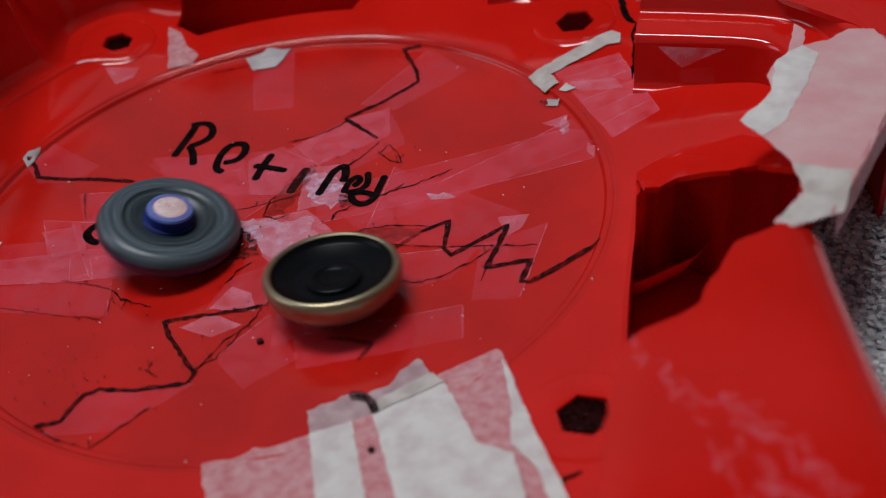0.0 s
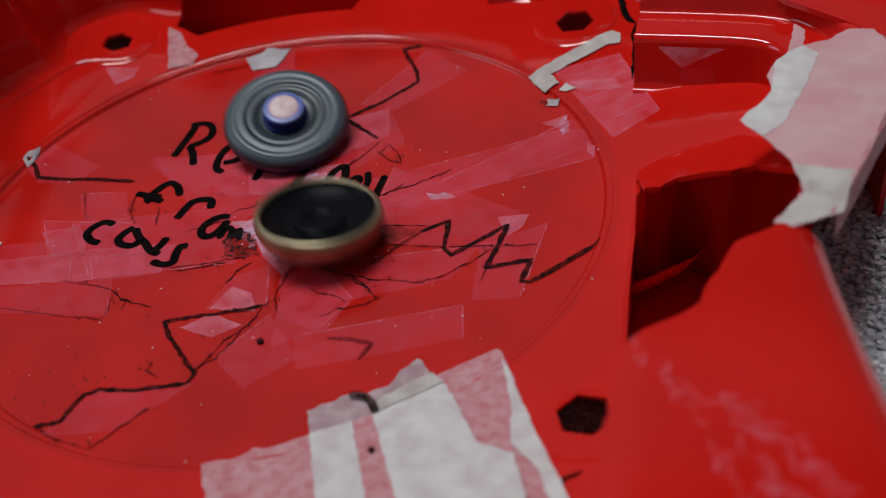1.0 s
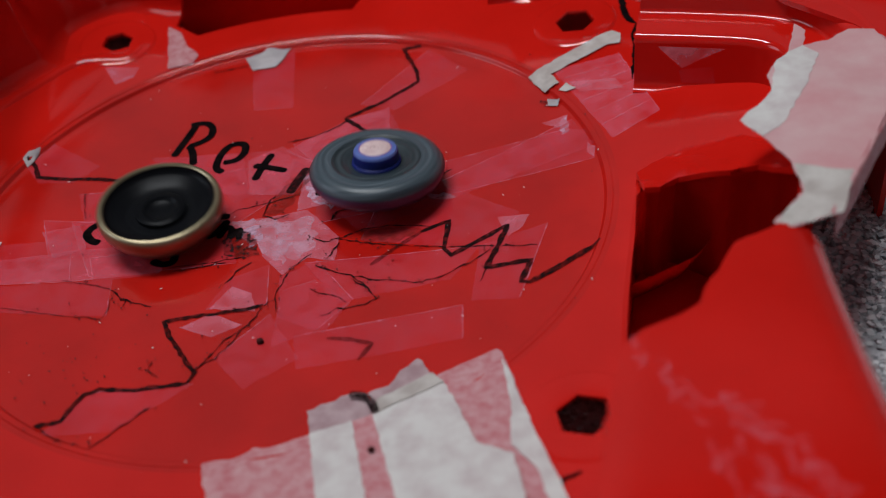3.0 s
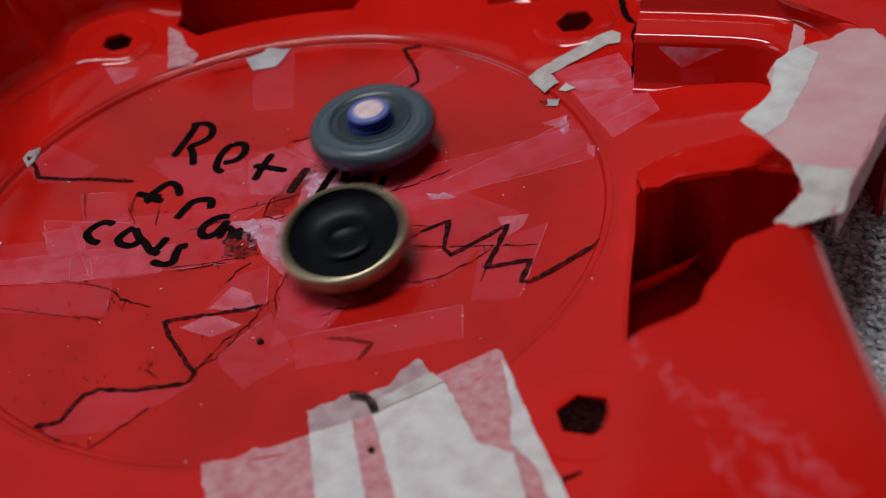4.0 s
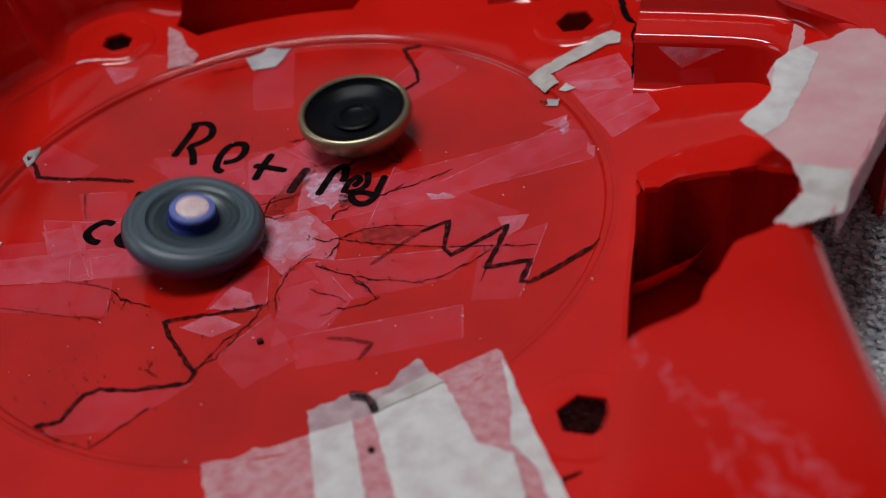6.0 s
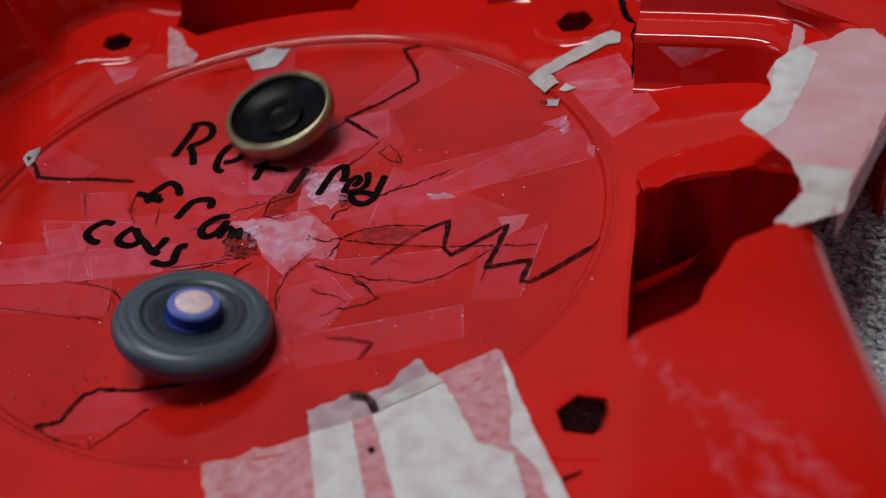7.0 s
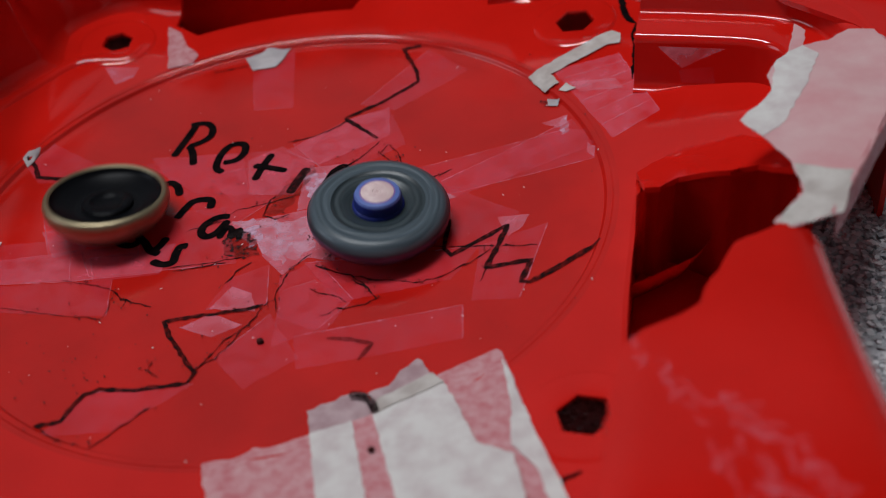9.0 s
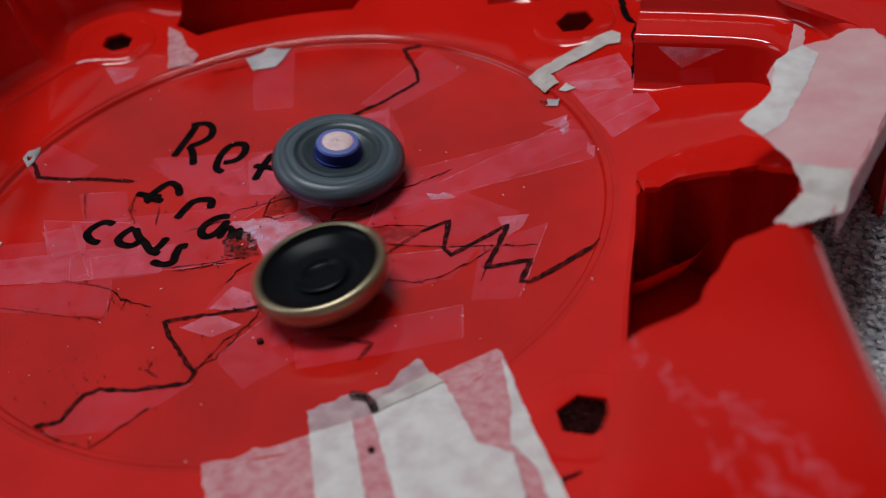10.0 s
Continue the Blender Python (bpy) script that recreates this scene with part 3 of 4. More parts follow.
clear_tape([(111.5, 9), (113.5, 4), (112, -1), (110, 3)], CLEAR_MILKY, 0.0005, "torn whitish tape scrap on the lip", 40, ())
clear_tape([(-79, 112), (-64, 110), (-66, 103), (-73, 99)], CLEAR_MILKY, 0.0004, "milky clear tape scrap on the flange", 41, ())

# masking tape
MASK = "masking tape"
tape("masking_tape", [(9.7, -98.2), (21.8, -94.2), (27, -95), (28.5, -104.4), (10.7, -107.6)], PAPER_MAUVE, "thin mauve masking tape end over the dish lip", MASK, MASK, 0.0004, seed=50, rag=0.0005)
tape("masking_tape", [(27.2, -95), (33.3, -93.4), (37, -88), (42.1, -84.3), (43.5, -85.5), (45.6, -92.3), (46, -97), (29, -104.4)], PAPER_MAUVE, "pinkish masking tape end over the dish lip", MASK, MASK, 0.0004, seed=51, rag=0.0005)
tape("masking_tape", [(-18, -113.7), (-8, -111.4), (-4.5, -109), (-2, -110), (4, -109.2), (10.7, -107.6), (20, -165), (-8, -165)], PAPER_PINK, "pinkish masking tape strip on the flange", MASK, MASK, 0.0005, seed=52, rag=0.0004)
tape("masking_tape", [(10.7, -107.4), (22.4, -105), (29.5, -165), (17, -165)], PAPER_WHITE, "white masking tape strip on the flange", MASK, MASK, 0.0008, seed=53)
tape("masking_tape", [(22, -105.3), (32, -102.6), (40, -165), (26, -165)], PAPER_PINK, "pinkish masking tape strip on the flange", MASK, MASK, 0.00065, seed=54, rag=0.0004)
tape("masking_tape", [(46.3, -93.2), (56, -89.4), (65.2, -86.2), (66.5, -88), (70.3, -122), (78, -168), (52, -168), (50, -121)], PAPER_PINK, "pinkish masking tape strip on the flange", MASK, MASK, 0.0005, seed=55)
tape("masking_tape", [(28.3, -104.3), (46, -93.5), (49.5, -97.8), (56, -126.3), (59, -165), (38, -165)], PAPER_WHITE, "white masking tape strip on the flange", MASK, MASK, 0.0010, seed=56)
tape("masking_tape", [(28.5, -104), (30, -98.5), (46, -92), (49, -96.5)], PAPER_BEIGE, "thin greyish masking tape edge", MASK, MASK, 0.0013, seed=57)
tape("masking_tape", [(66, -90), (70.3, -122), (78, -168), (72, -168), (68.8, -135.8), (63.8, -126.5), (66, -111.1)], PAPER_WHITE, "white masking tape edge on the flange", MASK, MASK, 0.0009, seed=58)
tape("masking_tape", [(34, -128), (53, -122), (64, -130), (66, -168), (36, -168)], PAPER_WHITE, "white masking tape strip on the flange", MASK, MASK, 0.0013, seed=59)
tape("masking_tape", [(-51.3, 106.4), (-53, 137.7), (-47, 132), (-44, 122), (-38.5, 114.3), (-40.9, 108.3), (-46, 107.5)], PAPER_PINK, "torn triangular masking tape scrap", MASK, MASK, 0.0006, seed=60)
tape("masking_tape", [(-17.9, 109.7), (-8, 113.5), (1.9, 112.6), (-1, 106), (-4.7, 100), (-14.5, 99.5)], PAPER_GREY, "torn grey masking tape scrap on the lip", MASK, MASK, 0.0006, seed=61)
tape("masking_tape", [(98, 56.8), (115, 64), (128, 70), (135, 71), (137.5, 68), (135.8, 61.9), (131, 63), (106.4, 53.3), (108.5, 46.4), (102.5, 44.4)], PAPER_BEIGE, "narrow beige masking tape strip crossing the lip", MASK, MASK, 0.0008, seed=62, wobble=0.0006)
tape("masking_tape", [(107.5, 42.5), (111, 45.5), (114, 40.5), (110, 40)], PAPER_BEIGE, "small beige masking tape scrap", MASK, MASK, 0.0006, seed=63)
tape("masking_tape", [(102.5, 40.5), (107, 38), (105.5, 34.5), (102, 36)], PAPER_GREY, "small grey masking tape scrap", MASK, MASK, 0.0006, seed=64)

tape("masking_tape", [(-103, 53), (-101.5, 57), (-97.5, 60), (-98.5, 55), (-101, 49)], PAPER_GREY, "small torn masking tape scrap at the lip", MASK, MASK, 0.0005, seed=68)
tape("masking_tape", [(-107, 3), (-100.5, 3.5), (-101, -1), (-107, -2)], PAPER_WHITE, "small torn masking tape scrap at the lip", MASK, MASK, 0.0005, seed=69)


def rim_tape_z(x, y):
    return 0.0414 - 0.06 * max(0.0, 0.165 - x) - 0.0004 * math.sin(x * 160 + y * 90)


RIM_TAPE = [(177, -5.4), (178.7, -10.6), (174.8, -18.7), (183, -18), (190.8, -14.5), (197.9, -16.8), (199, -26), (185.5, -57), (174.8, -71.8), (161.2, -89.2), (152.6, -99.6), (140.6, -100.4), (138, -97.5), (149, -88.3), (150.4, -75.7), (147.2, -62.4), (144, -52.7), (150, -48), (157.2, -40.9), (158.5, -33), (162.8, -27.4), (169, -22)]
rim = tape("masking_tape", RIM_TAPE, PAPER_RIM, "crumpled masking tape bridging the broken rim", MASK, MASK, height=rim_tape_z, seed=65, wobble=0.0003, thick=0.0003)
fold = smooth_path(mm((198, -17.2), (199, -26), (185.5, -57), (174.8, -71.8), (161.2, -89.2), (152.6, -99.6)), 6)
part("tape_fold", sweep(fold, [(-0.001, 0.0412), (0.0003, 0.0408), (0.0008, 0.0395), (0.001, 0.033)], 0.0002), PAPER_PINK, rim, "tape folded down over the rim")
for pts, sd in (([(144, -52.7), (157.2, -40.9), (162.8, -27.4), (169, -22), (174.8, -18.7), (177.5, -25), (167, -42), (155, -57), (147.2, -62.4)], 66), ([(150.6, -77), (156, -80), (164, -84), (155, -99.5), (140.6, -100.2), (138.5, -97.6), (149.2, -88.3)], 67)):
    part("tape_layer", sheet(ragged(mm(*pts), 0.0004, 0.002, sd), lambda x, y: rim_tape_z(x, y) + 0.00012, 0.00008, 0.004, 0.0003), PAPER_BEIGE if sd == 67 else PAPER_WHITE, rim, "grubby beige end of the masking tape" if sd == 67 else "second white layer of masking tape")


def wall_tape(uz, film, label, off=0.0006):
    """Clear tape on the pocket wall: metres along the wall's foot, and height."""
    bm = bmesh.new()
    d = Vector((0.928, -0.372))
    def place(u, z):
        o = 0.0012 + 0.0016 * (z - 0.0069) / 0.0141 - off
        return (0.1355 + u * d.x - d.y * o, 0.029 + u * d.y + d.x * o, z)

    bm.faces.new([bm.verts.new(place(u, z)) for u, z in uz])
    ob = new("clear_tape", mesh_of("clear_tape", bm, film))
    tagged(ob, label, "tape", "clear tape patches")


wall_tape([(0.006, 0.0205), (0.030, 0.0205), (0.022, 0.0165), (0.015, 0.0125)], CLEAR_WHITE, "milky clear tape wedge on the pocket wall")
wall_tape([(0.014, 0.0118), (0.026, 0.0135), (0.027, 0.007), (0.015, 0.0068)], CLEAR, "faint clear tape patch on the pocket wall", 0.0005)


# marker drawing and writing on the dish
def strokes(name, lines, width, material, label, lift=0.00072, jag=0.0, smooth=True, seed=0):
    lift *= LAYER if lift < 0.001 else 1
    if name == "crack":
        CRACK_LINES.extend(mm(*pts) for pts in lines)
        for i, pts in enumerate(lines):
            part(name, ribbon(mm(*pts), width * 0.75, lift, jag * 1.3, seed + i, smooth=smooth), material, arena, label)
        return
    part(name, join([ribbon(mm(*pts), width, lift, jag, seed + i, smooth=smooth) for i, pts in enumerate(lines)]), material, arena, label)


PEN = 0.0030
strokes("marker_letter", [[(-43.9, 45.5), (-41.2, 52.5), (-38.3, 59.9), (-36.6, 65.1)], [(-38.7, 65.5), (-35.5, 66), (-31.8, 65.1), (-29.7, 61.5), (-29.9, 56.8), (-32.1, 53.9), (-35.6, 52), (-38.4, 51.1)], [(-38.2, 51.5), (-36.4, 45.7), (-35.6, 38.1)]], PEN, INK, "black handwritten capital R")
strokes("marker_letter", [[(-23.9, 36.9), (-18.9, 37.5), (-16, 41.7), (-15.8, 46.1), (-18.1, 48.2), (-21.7, 47.6), (-24.5, 43.7), (-26, 38.9), (-26.3, 33.8), (-23.7, 30.7)]], PEN, INK, "black handwritten letter e")
strokes("marker_letter", [[(-11.3, 22.6), (-8.4, 30.5), (-4.9, 38.1)], [(-11.9, 32.1), (-5.5, 29.1), (0.8, 25.6)]], PEN, INK, "black handwritten letter t")
strokes("marker_letter", [[(8.9, 25.3), (5.4, 18.7), (2.1, 11.2)]], PEN * 1.2, OLD_INK, "worn handwritten letter i")
strokes("marker_letter", [[(12.5, 7.1), (15.9, 14.5), (18.9, 20.4), (22.8, 22.5), (22.9, 16.8), (21.7, 12.9)]], PEN, INK, "black handwritten letter r")
strokes("marker_letter", [[(21.8, 6), (24.2, 12.2), (27.2, 14.5), (28.2, 12.1), (25.6, 9)], [(31.3, 16.5), (30.8, 9.6), (27.6, 6.4), (22.8, 6.3)]], PEN * 0.85, INK, "smudged handwritten letter e")
strokes("marker_letter", [[(37.6, 12.5), (35.2, 6.3), (32.9, 0.4), (29.3, -2.6), (25.7, -0.2), (24.8, 4.1), (27.9, 4.9), (31.6, 2.9), (32.9, 0.4)]], PEN * 0.9, INK, "black handwritten letter d")
strokes("marker_letter", [[(-55.6, 24.5), (-51.1, 22.2), (-46, 20.4)], [(-52, 19.6), (-47.6, 25.3), (-43.7, 28.4), (-40.4, 25.5), (-39, 19.6)], [(-51.8, 18.2), (-49.1, 19.7), (-45.3, 17.5)]], PEN, INK, "black handwritten letter f")
strokes("marker_letter", [[(-38.8, 5.7), (-36.6, 10.2), (-33.9, 14.4), (-30.2, 15.2), (-26.8, 13.8), (-27, 9.1)]], PEN, INK, "black handwritten letter r")
strokes("marker_letter", [[(-19.2, 2.6), (-23.7, 3), (-27.9, -0.3), (-29, -4.6), (-26.7, -7.4), (-23.1, -5.3), (-19.7, 0.4)]], PEN, INK, "black handwritten letter o")
strokes("marker_letter", [[(-22.6, -9.3), (-19.8, -3.8), (-18.1, -5.5), (-18.2, -9.6), (-15.3, -5.8), (-15.3, -11.6)]], PEN * 0.8, INK, "smudged handwritten letter m")
strokes("marker_letter", [[(-61.4, 7), (-65, 9), (-68.7, 6.8), (-70.5, 3.2), (-68.4, -1), (-65.1, -2.9)]], PEN, INK, "black handwritten letter c")
strokes("marker_letter", [[(-53.7, 3.8), (-56.7, 1.2), (-58.6, -2.3), (-56.8, -5.5), (-52.8, -6.6), (-49.5, -3.1)], [(-53.2, 3.1), (-51.2, -2.5), (-47.8, -7)]], PEN, INK, "black handwritten letter a")
strokes("marker_letter", [[(-48.8, -5.5), (-46.1, -11.1), (-42.7, -13.4)], [(-41, -4.6), (-43.4, -9.5), (-46.7, -12.5)]], PEN, INK, "black handwritten letter t")
strokes("marker_letter", [[(-33.1, -11), (-35.7, -11.1), (-36.9, -14.9), (-37.6, -19), (-41.2, -19.5), (-45, -16.9)]], PEN, INK, "black handwritten letter s")

LINE = "dark zigzag marker line"
strokes("marker_line", [[(77.1, -28.6), (70.8, -41), (66.9, -48.3), (74.1, -48.7), (81.4, -48.7), (76.6, -58.3), (79.3, -59.4), (91.4, -53.6), (104, -46.8)]], 0.0020, OLD_INK, LINE, 0.0007, 0.00015, False, 3)
strokes("marker_line", [[(47.8, -23.7), (57.9, -20.4), (54.5, -34.6), (56.7, -38.8), (66.9, -33.7), (77.1, -28.6)]], 0.0018, OLD_INK, LINE, 0.0007, 0.00015, False, 4)
strokes("marker_line", [[(29.9, -36.6), (38.7, -30), (47.8, -23.7), (57.9, -20.4)]], 0.0017, FAINT_INK, "rubbed brown marker line", 0.00065, 0.0002, False, 11)
strokes("marker_line", [[(58.3, 96.6), (50.7, 97.6), (54.7, 79.8), (54.9, 71.1), (39.8, 61.4), (23.9, 54.1), (36.1, 36.9)]], 0.0018, OLD_INK, LINE, 0.0007, 0.0002, False, 5)
strokes("marker_line", [[(-101.6, 55.1), (-97.9, 49.1), (-95.7, 42), (-86.6, 39.3), (-72, 36.5), (-57.5, 32.5)]], 0.0019, OLD_INK, LINE, 0.0007, 0.0002, False, 6)
strokes("marker_line", [[(-26.4, -79.2), (-24.4, -74.8), (-27.5, -69.3), (-33.5, -58.4), (-36.9, -49.2), (-27.9, -48.9), (-9.8, -49), (-5.1, -47.9)]], 0.0017, OLD_INK, LINE, 0.0007, 0.0003, False, 7)
strokes("marker_line", [[(-69, -89), (-61.6, -87.9), (-59.1, -82.4), (-56.6, -78.2), (-52.5, -76.8), (-43.2, -78.8), (-31.4, -79.2), (-26.4, -79.2)]], 0.0018, OLD_INK, LINE, 0.0007, 0.0003, False, 8)
strokes("marker_line", [[(15.4, -68.5), (22, -70.5), (29, -74.2), (24.6, -80.6)]], 0.0018, FAINT_INK, "rubbed brown marker line", 0.0005, 0.0001, False, 9)
strokes("marker_line", [[(22, -95.5), (25.5, -96.5), (28, -99.5), (29.2, -104)]], 0.0024, OLD_INK, "black marker stroke across masking tape", 0.0017, 0, True, 10)

CRACK = "dirty hairline crack"
CRACK_LINES = []
strokes("crack", [[(19.8, -20.3), (27.5, -23.9), (36.9, -27.7), (50, -32.3), (66.4, -37.2), (84.4, -42)], [(19.8, -20), (28.7, -16.4), (39.5, -17.5), (52.8, -22.3)]], 0.0007, CRACK_DIRT, CRACK, 0.0007, 0.0003, False, 20)
strokes("crack", [[(12, -32.6), (16.7, -36.1), (23.2, -39.8), (27.8, -43), (37.7, -46.8), (45.8, -49.6)], [(23.2, -39.8), (26.8, -44.5), (29.3, -50.2)]], 0.0008, CRACK_DIRT, CRACK, 0.0007, 0.0004, False, 21)
strokes("crack", [[(45.8, -49.6), (52.2, -48.6), (61.9, -44.4), (69.5, -39.7)], [(63.9, -54.8), (66.8, -48.8), (70.2, -41.4)]], 0.0008, OLD_INK, CRACK, 0.0007, 0.0003, False, 22)
strokes("crack", [[(-1.4, -53.4), (-0.9, -43.3), (1.3, -36.7), (3.5, -31.3), (6.6, -28.2), (10.5, -25.6)], [(-5.2, -49.3), (-1.4, -46.4)]], 0.0007, CRACK_DIRT, CRACK, 0.0007, 0.0005, False, 23)
strokes("crack", [[(9.8, -44.2), (13, -46.7), (17.5, -48.9), (21.5, -53.2)], [(13.5, -58.3), (17.5, -55.8), (22.9, -56), (27.3, -55.8), (31, -53.5), (28.9, -47.9), (24.1, -42.6)]], 0.0008, CRACK_DIRT, CRACK, 0.0007, 0.0005, False, 24)
strokes("crack", [[(11.6, -18.1), (15.9, -20.8), (20.2, -19.4)], [(17, -8.4), (20.1, -4.6), (24.6, -1.9)], [(10.6, -17.2), (12.6, -18.8)], [(16, -29), (20, -22)]], 0.0011, CRACK_DIRT, CRACK, 0.0008, 0.0005, False, 25)
strokes("crack", [[(24.6, -1.9), (36.5, 1.1), (44.2, 5.7)], [(38.4, 2), (48.9, 4.1), (61.8, 8.8)], [(1.1, 44.5), (8.9, 44.7), (17.2, 47), (24.7, 52.2)], [(36.7, 35.1), (31.6, 28.5), (24.9, 23.4), (20.6, 20.7)]], 0.0008, OLD_INK, CRACK, 0.0007, 0.0003, False, 26)
strokes("crack", [[(36.3, 27.1), (40, 31.9), (42.9, 25.8), (44.3, 18.1), (39.8, 21.3), (36.3, 27.1)], [(-31.4, 102.5), (-16.7, 104.1)]], 0.0006, OLD_INK, CRACK, 0.0007, 0.0002, False, 29)
strokes("crack", [[(-56.2, 22.2), (-56.7, 13.8), (-54, 5.9)], [(-46.3, 15.1), (-46, 3.3)], [(-75.6, 27.7), (-73, 13.6)], [(-38.1, -67.2), (-39.3, -70.6), (-35.3, -75.1)]], 0.0012, FAINT_INK, "rubbed dark line under the tape", 0.0006, 0.0003, False, 33)
strokes("crack", [[(-26.5, -0.9), (-16.8, 5.7), (-6.6, 7), (5.8, 9.6)], [(-38.3, -22.2), (-26.7, -22.2), (-12.9, -21.4)], [(-36.1, -24.4), (-18.9, -23.4)], [(-34.8, -2.7), (-20.9, 0.7)]], 0.0006, CRACK_DIRT, CRACK, 0.0007, 0.0003, False, 34)
strokes("crack", [[(-92.8, -32.7), (-73.1, -39.1), (-57.6, -44.1), (-56.5, -39.9), (-55.7, -31)], [(-74.6, -22), (-66, -25), (-57.3, -29.3)]], 0.0008, FAINT_INK, CRACK, 0.0007, 0.0003, False, 35)
strokes("crack", [[(-18.5, -35), (-14.7, -29.1), (-10, -25.1)], [(-57.3, -29.3), (-52.6, -35), (-49.3, -37.1)], [(-51.1, -35.3), (-51.6, -39.2)], [(-49.3, -37.1), (-42, -41)]], 0.0010, OLD_INK, CRACK, 0.0007, 0.0004, False, 36)
strokes("crack", [[(-68.7, -89.1), (-60.4, -96.8), (-54.2, -98.7)], [(-52.1, -100.5), (-46.1, -95.9), (-36, -87)], [(-9.3, -56.4), (-16, -62.3), (-23.7, -73)], [(-5.2, -49.3), (-8.5, -55.3), (-18.9, -69.8), (-25.3, -74.2)]], 0.0008, OLD_INK, CRACK, 0.0007, 0.0004, False, 37)
strokes("crack", [[(-2.2, 12.4), (-5.3, 7.3), (-6.3, -0.8), (-2.1, -3.8), (2.2, -1.3)]], 0.0009, CRACK_DIRT, CRACK, 0.0008, 0.0006, False, 28)
strokes("crack", [[(73.2, -142.6), (75.2, -140.9), (79.2, -139.6)]], 0.0022, INK, CRACK, 0.0004, 0.0003, False, 30)


def stain(pairs, material, label, lift, seed):
    part("stain", sheet(ragged(mm(*pairs), 0.0009, 0.0016, seed), lambda x, y: ground_z(x, y) + lift * LAYER, 0.0, 0.004), material, arena, label)


stain([(9.8, 26.8), (12.2, 22), (7.5, 14), (3.6, 4.5), (-3, -1), (-6.5, 1.5), (-4, 8), (1.5, 17)], RUST, "brown rubbed band under the writing", 0.00066, 120)
stain([(27, -17), (40, -18.4), (50, -23), (38, -27.4), (27.5, -23.4)], RUST, "brown rubbed patch beside a crack", 0.00062, 121)
stain([(-21, -9), (-14, -6), (-9, -13), (-7.5, -22), (-13, -23), (-20, -19)], GRIME, "black grime ground into the broken centre", 0.00078, 122)
stain([(-16, -17), (-12, -16.5), (-11, -20), (-15, -20.5)], RUST, "brown spot in the grime", 0.0009, 124)
stain([(20, 6), (26, 4), (25, -1), (20, -2)], GRIME, "smudge of ink under the writing", 0.00064, 125)
stain([(104.5, 24.5), (107.5, 27), (107, 18), (103.5, 16)], CLEAR_LILAC, "torn lilac tape residue on the lip", 0.0006, 126)
stain([(100, 41), (106, 39.5), (105, 35), (100.5, 36)], GRIME, "grey glue residue by the lip", 0.0007, 127)

# the open split in the flange runs up into the wall; black strips paint its dark inside
strokes("split", [[(142.4, 82.7), (142.8, 76.3), (144.8, 72.2), (141.2, 64.2), (140.7, 58.5)], [(140.7, 58.5), (138.7, 51.2), (134.8, 37)]], 0.0011, INK, "black strip painted for the dark of the open split", 0.0009, 0.0002, False, 32)
strokes("split", [[(143.8, 94.6), (143, 86), (142.6, 77.7), (143.6, 74.1)]], 0.0026, INK, "wider black strip painted for the gaping top of the split", 0.0009, 0.0003, False, 132)


def grit():
    rnd = random.Random(77)
    bm = bmesh.new()
    along = [p for line in CRACK_LINES for p in torn_line(line, 0.0004, 9)]
    for i in range(950):
        if i >= 200:
            px, py = rnd.choice(along)
            x, y = rnd.gauss(px, 0.0011), rnd.gauss(py, 0.0011)
        elif i < 60:
            x, y = rnd.gauss(-0.058, 0.018), rnd.gauss(-0.068, 0.014)
        elif i < 130:
            x, y = rnd.gauss(0.0, 0.03), rnd.gauss(-0.02, 0.03)
        else:
            x, y = rnd.uniform(-0.09, 0.13), rnd.uniform(-0.09, 0.09)
        if math.hypot(x, y) > 0.125:
            continue
        s = rnd.choice((0.00007, 0.0001, 0.00013, 0.00016, 0.00026))
        m = Matrix.Translation((x, y, ground_z(x, y) + 0.0006)) @ Euler((0, 0, rnd.uniform(0, 6))).to_matrix().to_4x4() @ Matrix.Diagonal((s * rnd.uniform(1, 2.6), s, s * 0.5, 1))
        bmesh.ops.create_icosphere(bm, subdivisions=1, radius=1, matrix=m)
    tagged(new("dark_grit", mesh_of("dark_grit", bm, DIRT)), "scattered dark grit on the dish", "grit", kind="stuff")
    bm = bmesh.new()
    for i in range(90):
        a, r = rnd.uniform(0, 6.28), 0.12 * math.sqrt(rnd.random())
        x, y = r * math.cos(a), r * math.sin(a)
        s = rnd.choice((0.00008, 0.0001, 0.00014, 0.0002))
        m = Matrix.Translation((x, y, ground_z(x, y) + 0.0006)) @ Euler((0, 0, rnd.uniform(0, 6))).to_matrix().to_4x4() @ Matrix.Diagonal((s * rnd.uniform(1, 4), s, s * 0.6, 1))
        bmesh.ops.create_icosphere(bm, subdivisions=1, radius=1, matrix=m)
    tagged(new("pale_dust", mesh_of("pale_dust", bm, DUST)), "tiny pale dust flecks on red plastic", "dust", kind="stuff")
    bm = bmesh.new()
    bmesh.ops.create_icosphere(bm, subdivisions=2, radius=0.0011, matrix=Matrix.Translation((-0.0051, -0.0656, ground_z(-0.005, -0.0656) + 0.0006)))
    for v in bm.verts:
        v.co += 0.0003 * noise.noise_vector(v.co * 1500)
    tagged(new("dirt_crumb", mesh_of("dirt_crumb", bm, DIRT)), "single dark crumb of dirt on the dish", "crumb")
    bm = bmesh.new()
    bmesh.ops.create_icosphere(bm, subdivisions=2, radius=0.0009, matrix=Matrix.Translation((0.0278, -0.1195, ground_z(0.0278, -0.1195) + 0.0014)))
    for v in bm.verts:
        v.co += 0.0003 * noise.noise_vector(v.co * 1500)
    tagged(new("dirt_crumb", mesh_of("dirt_crumb", bm, DIRT)), "small black speck of dirt on masking tape", "crumb")


grit()


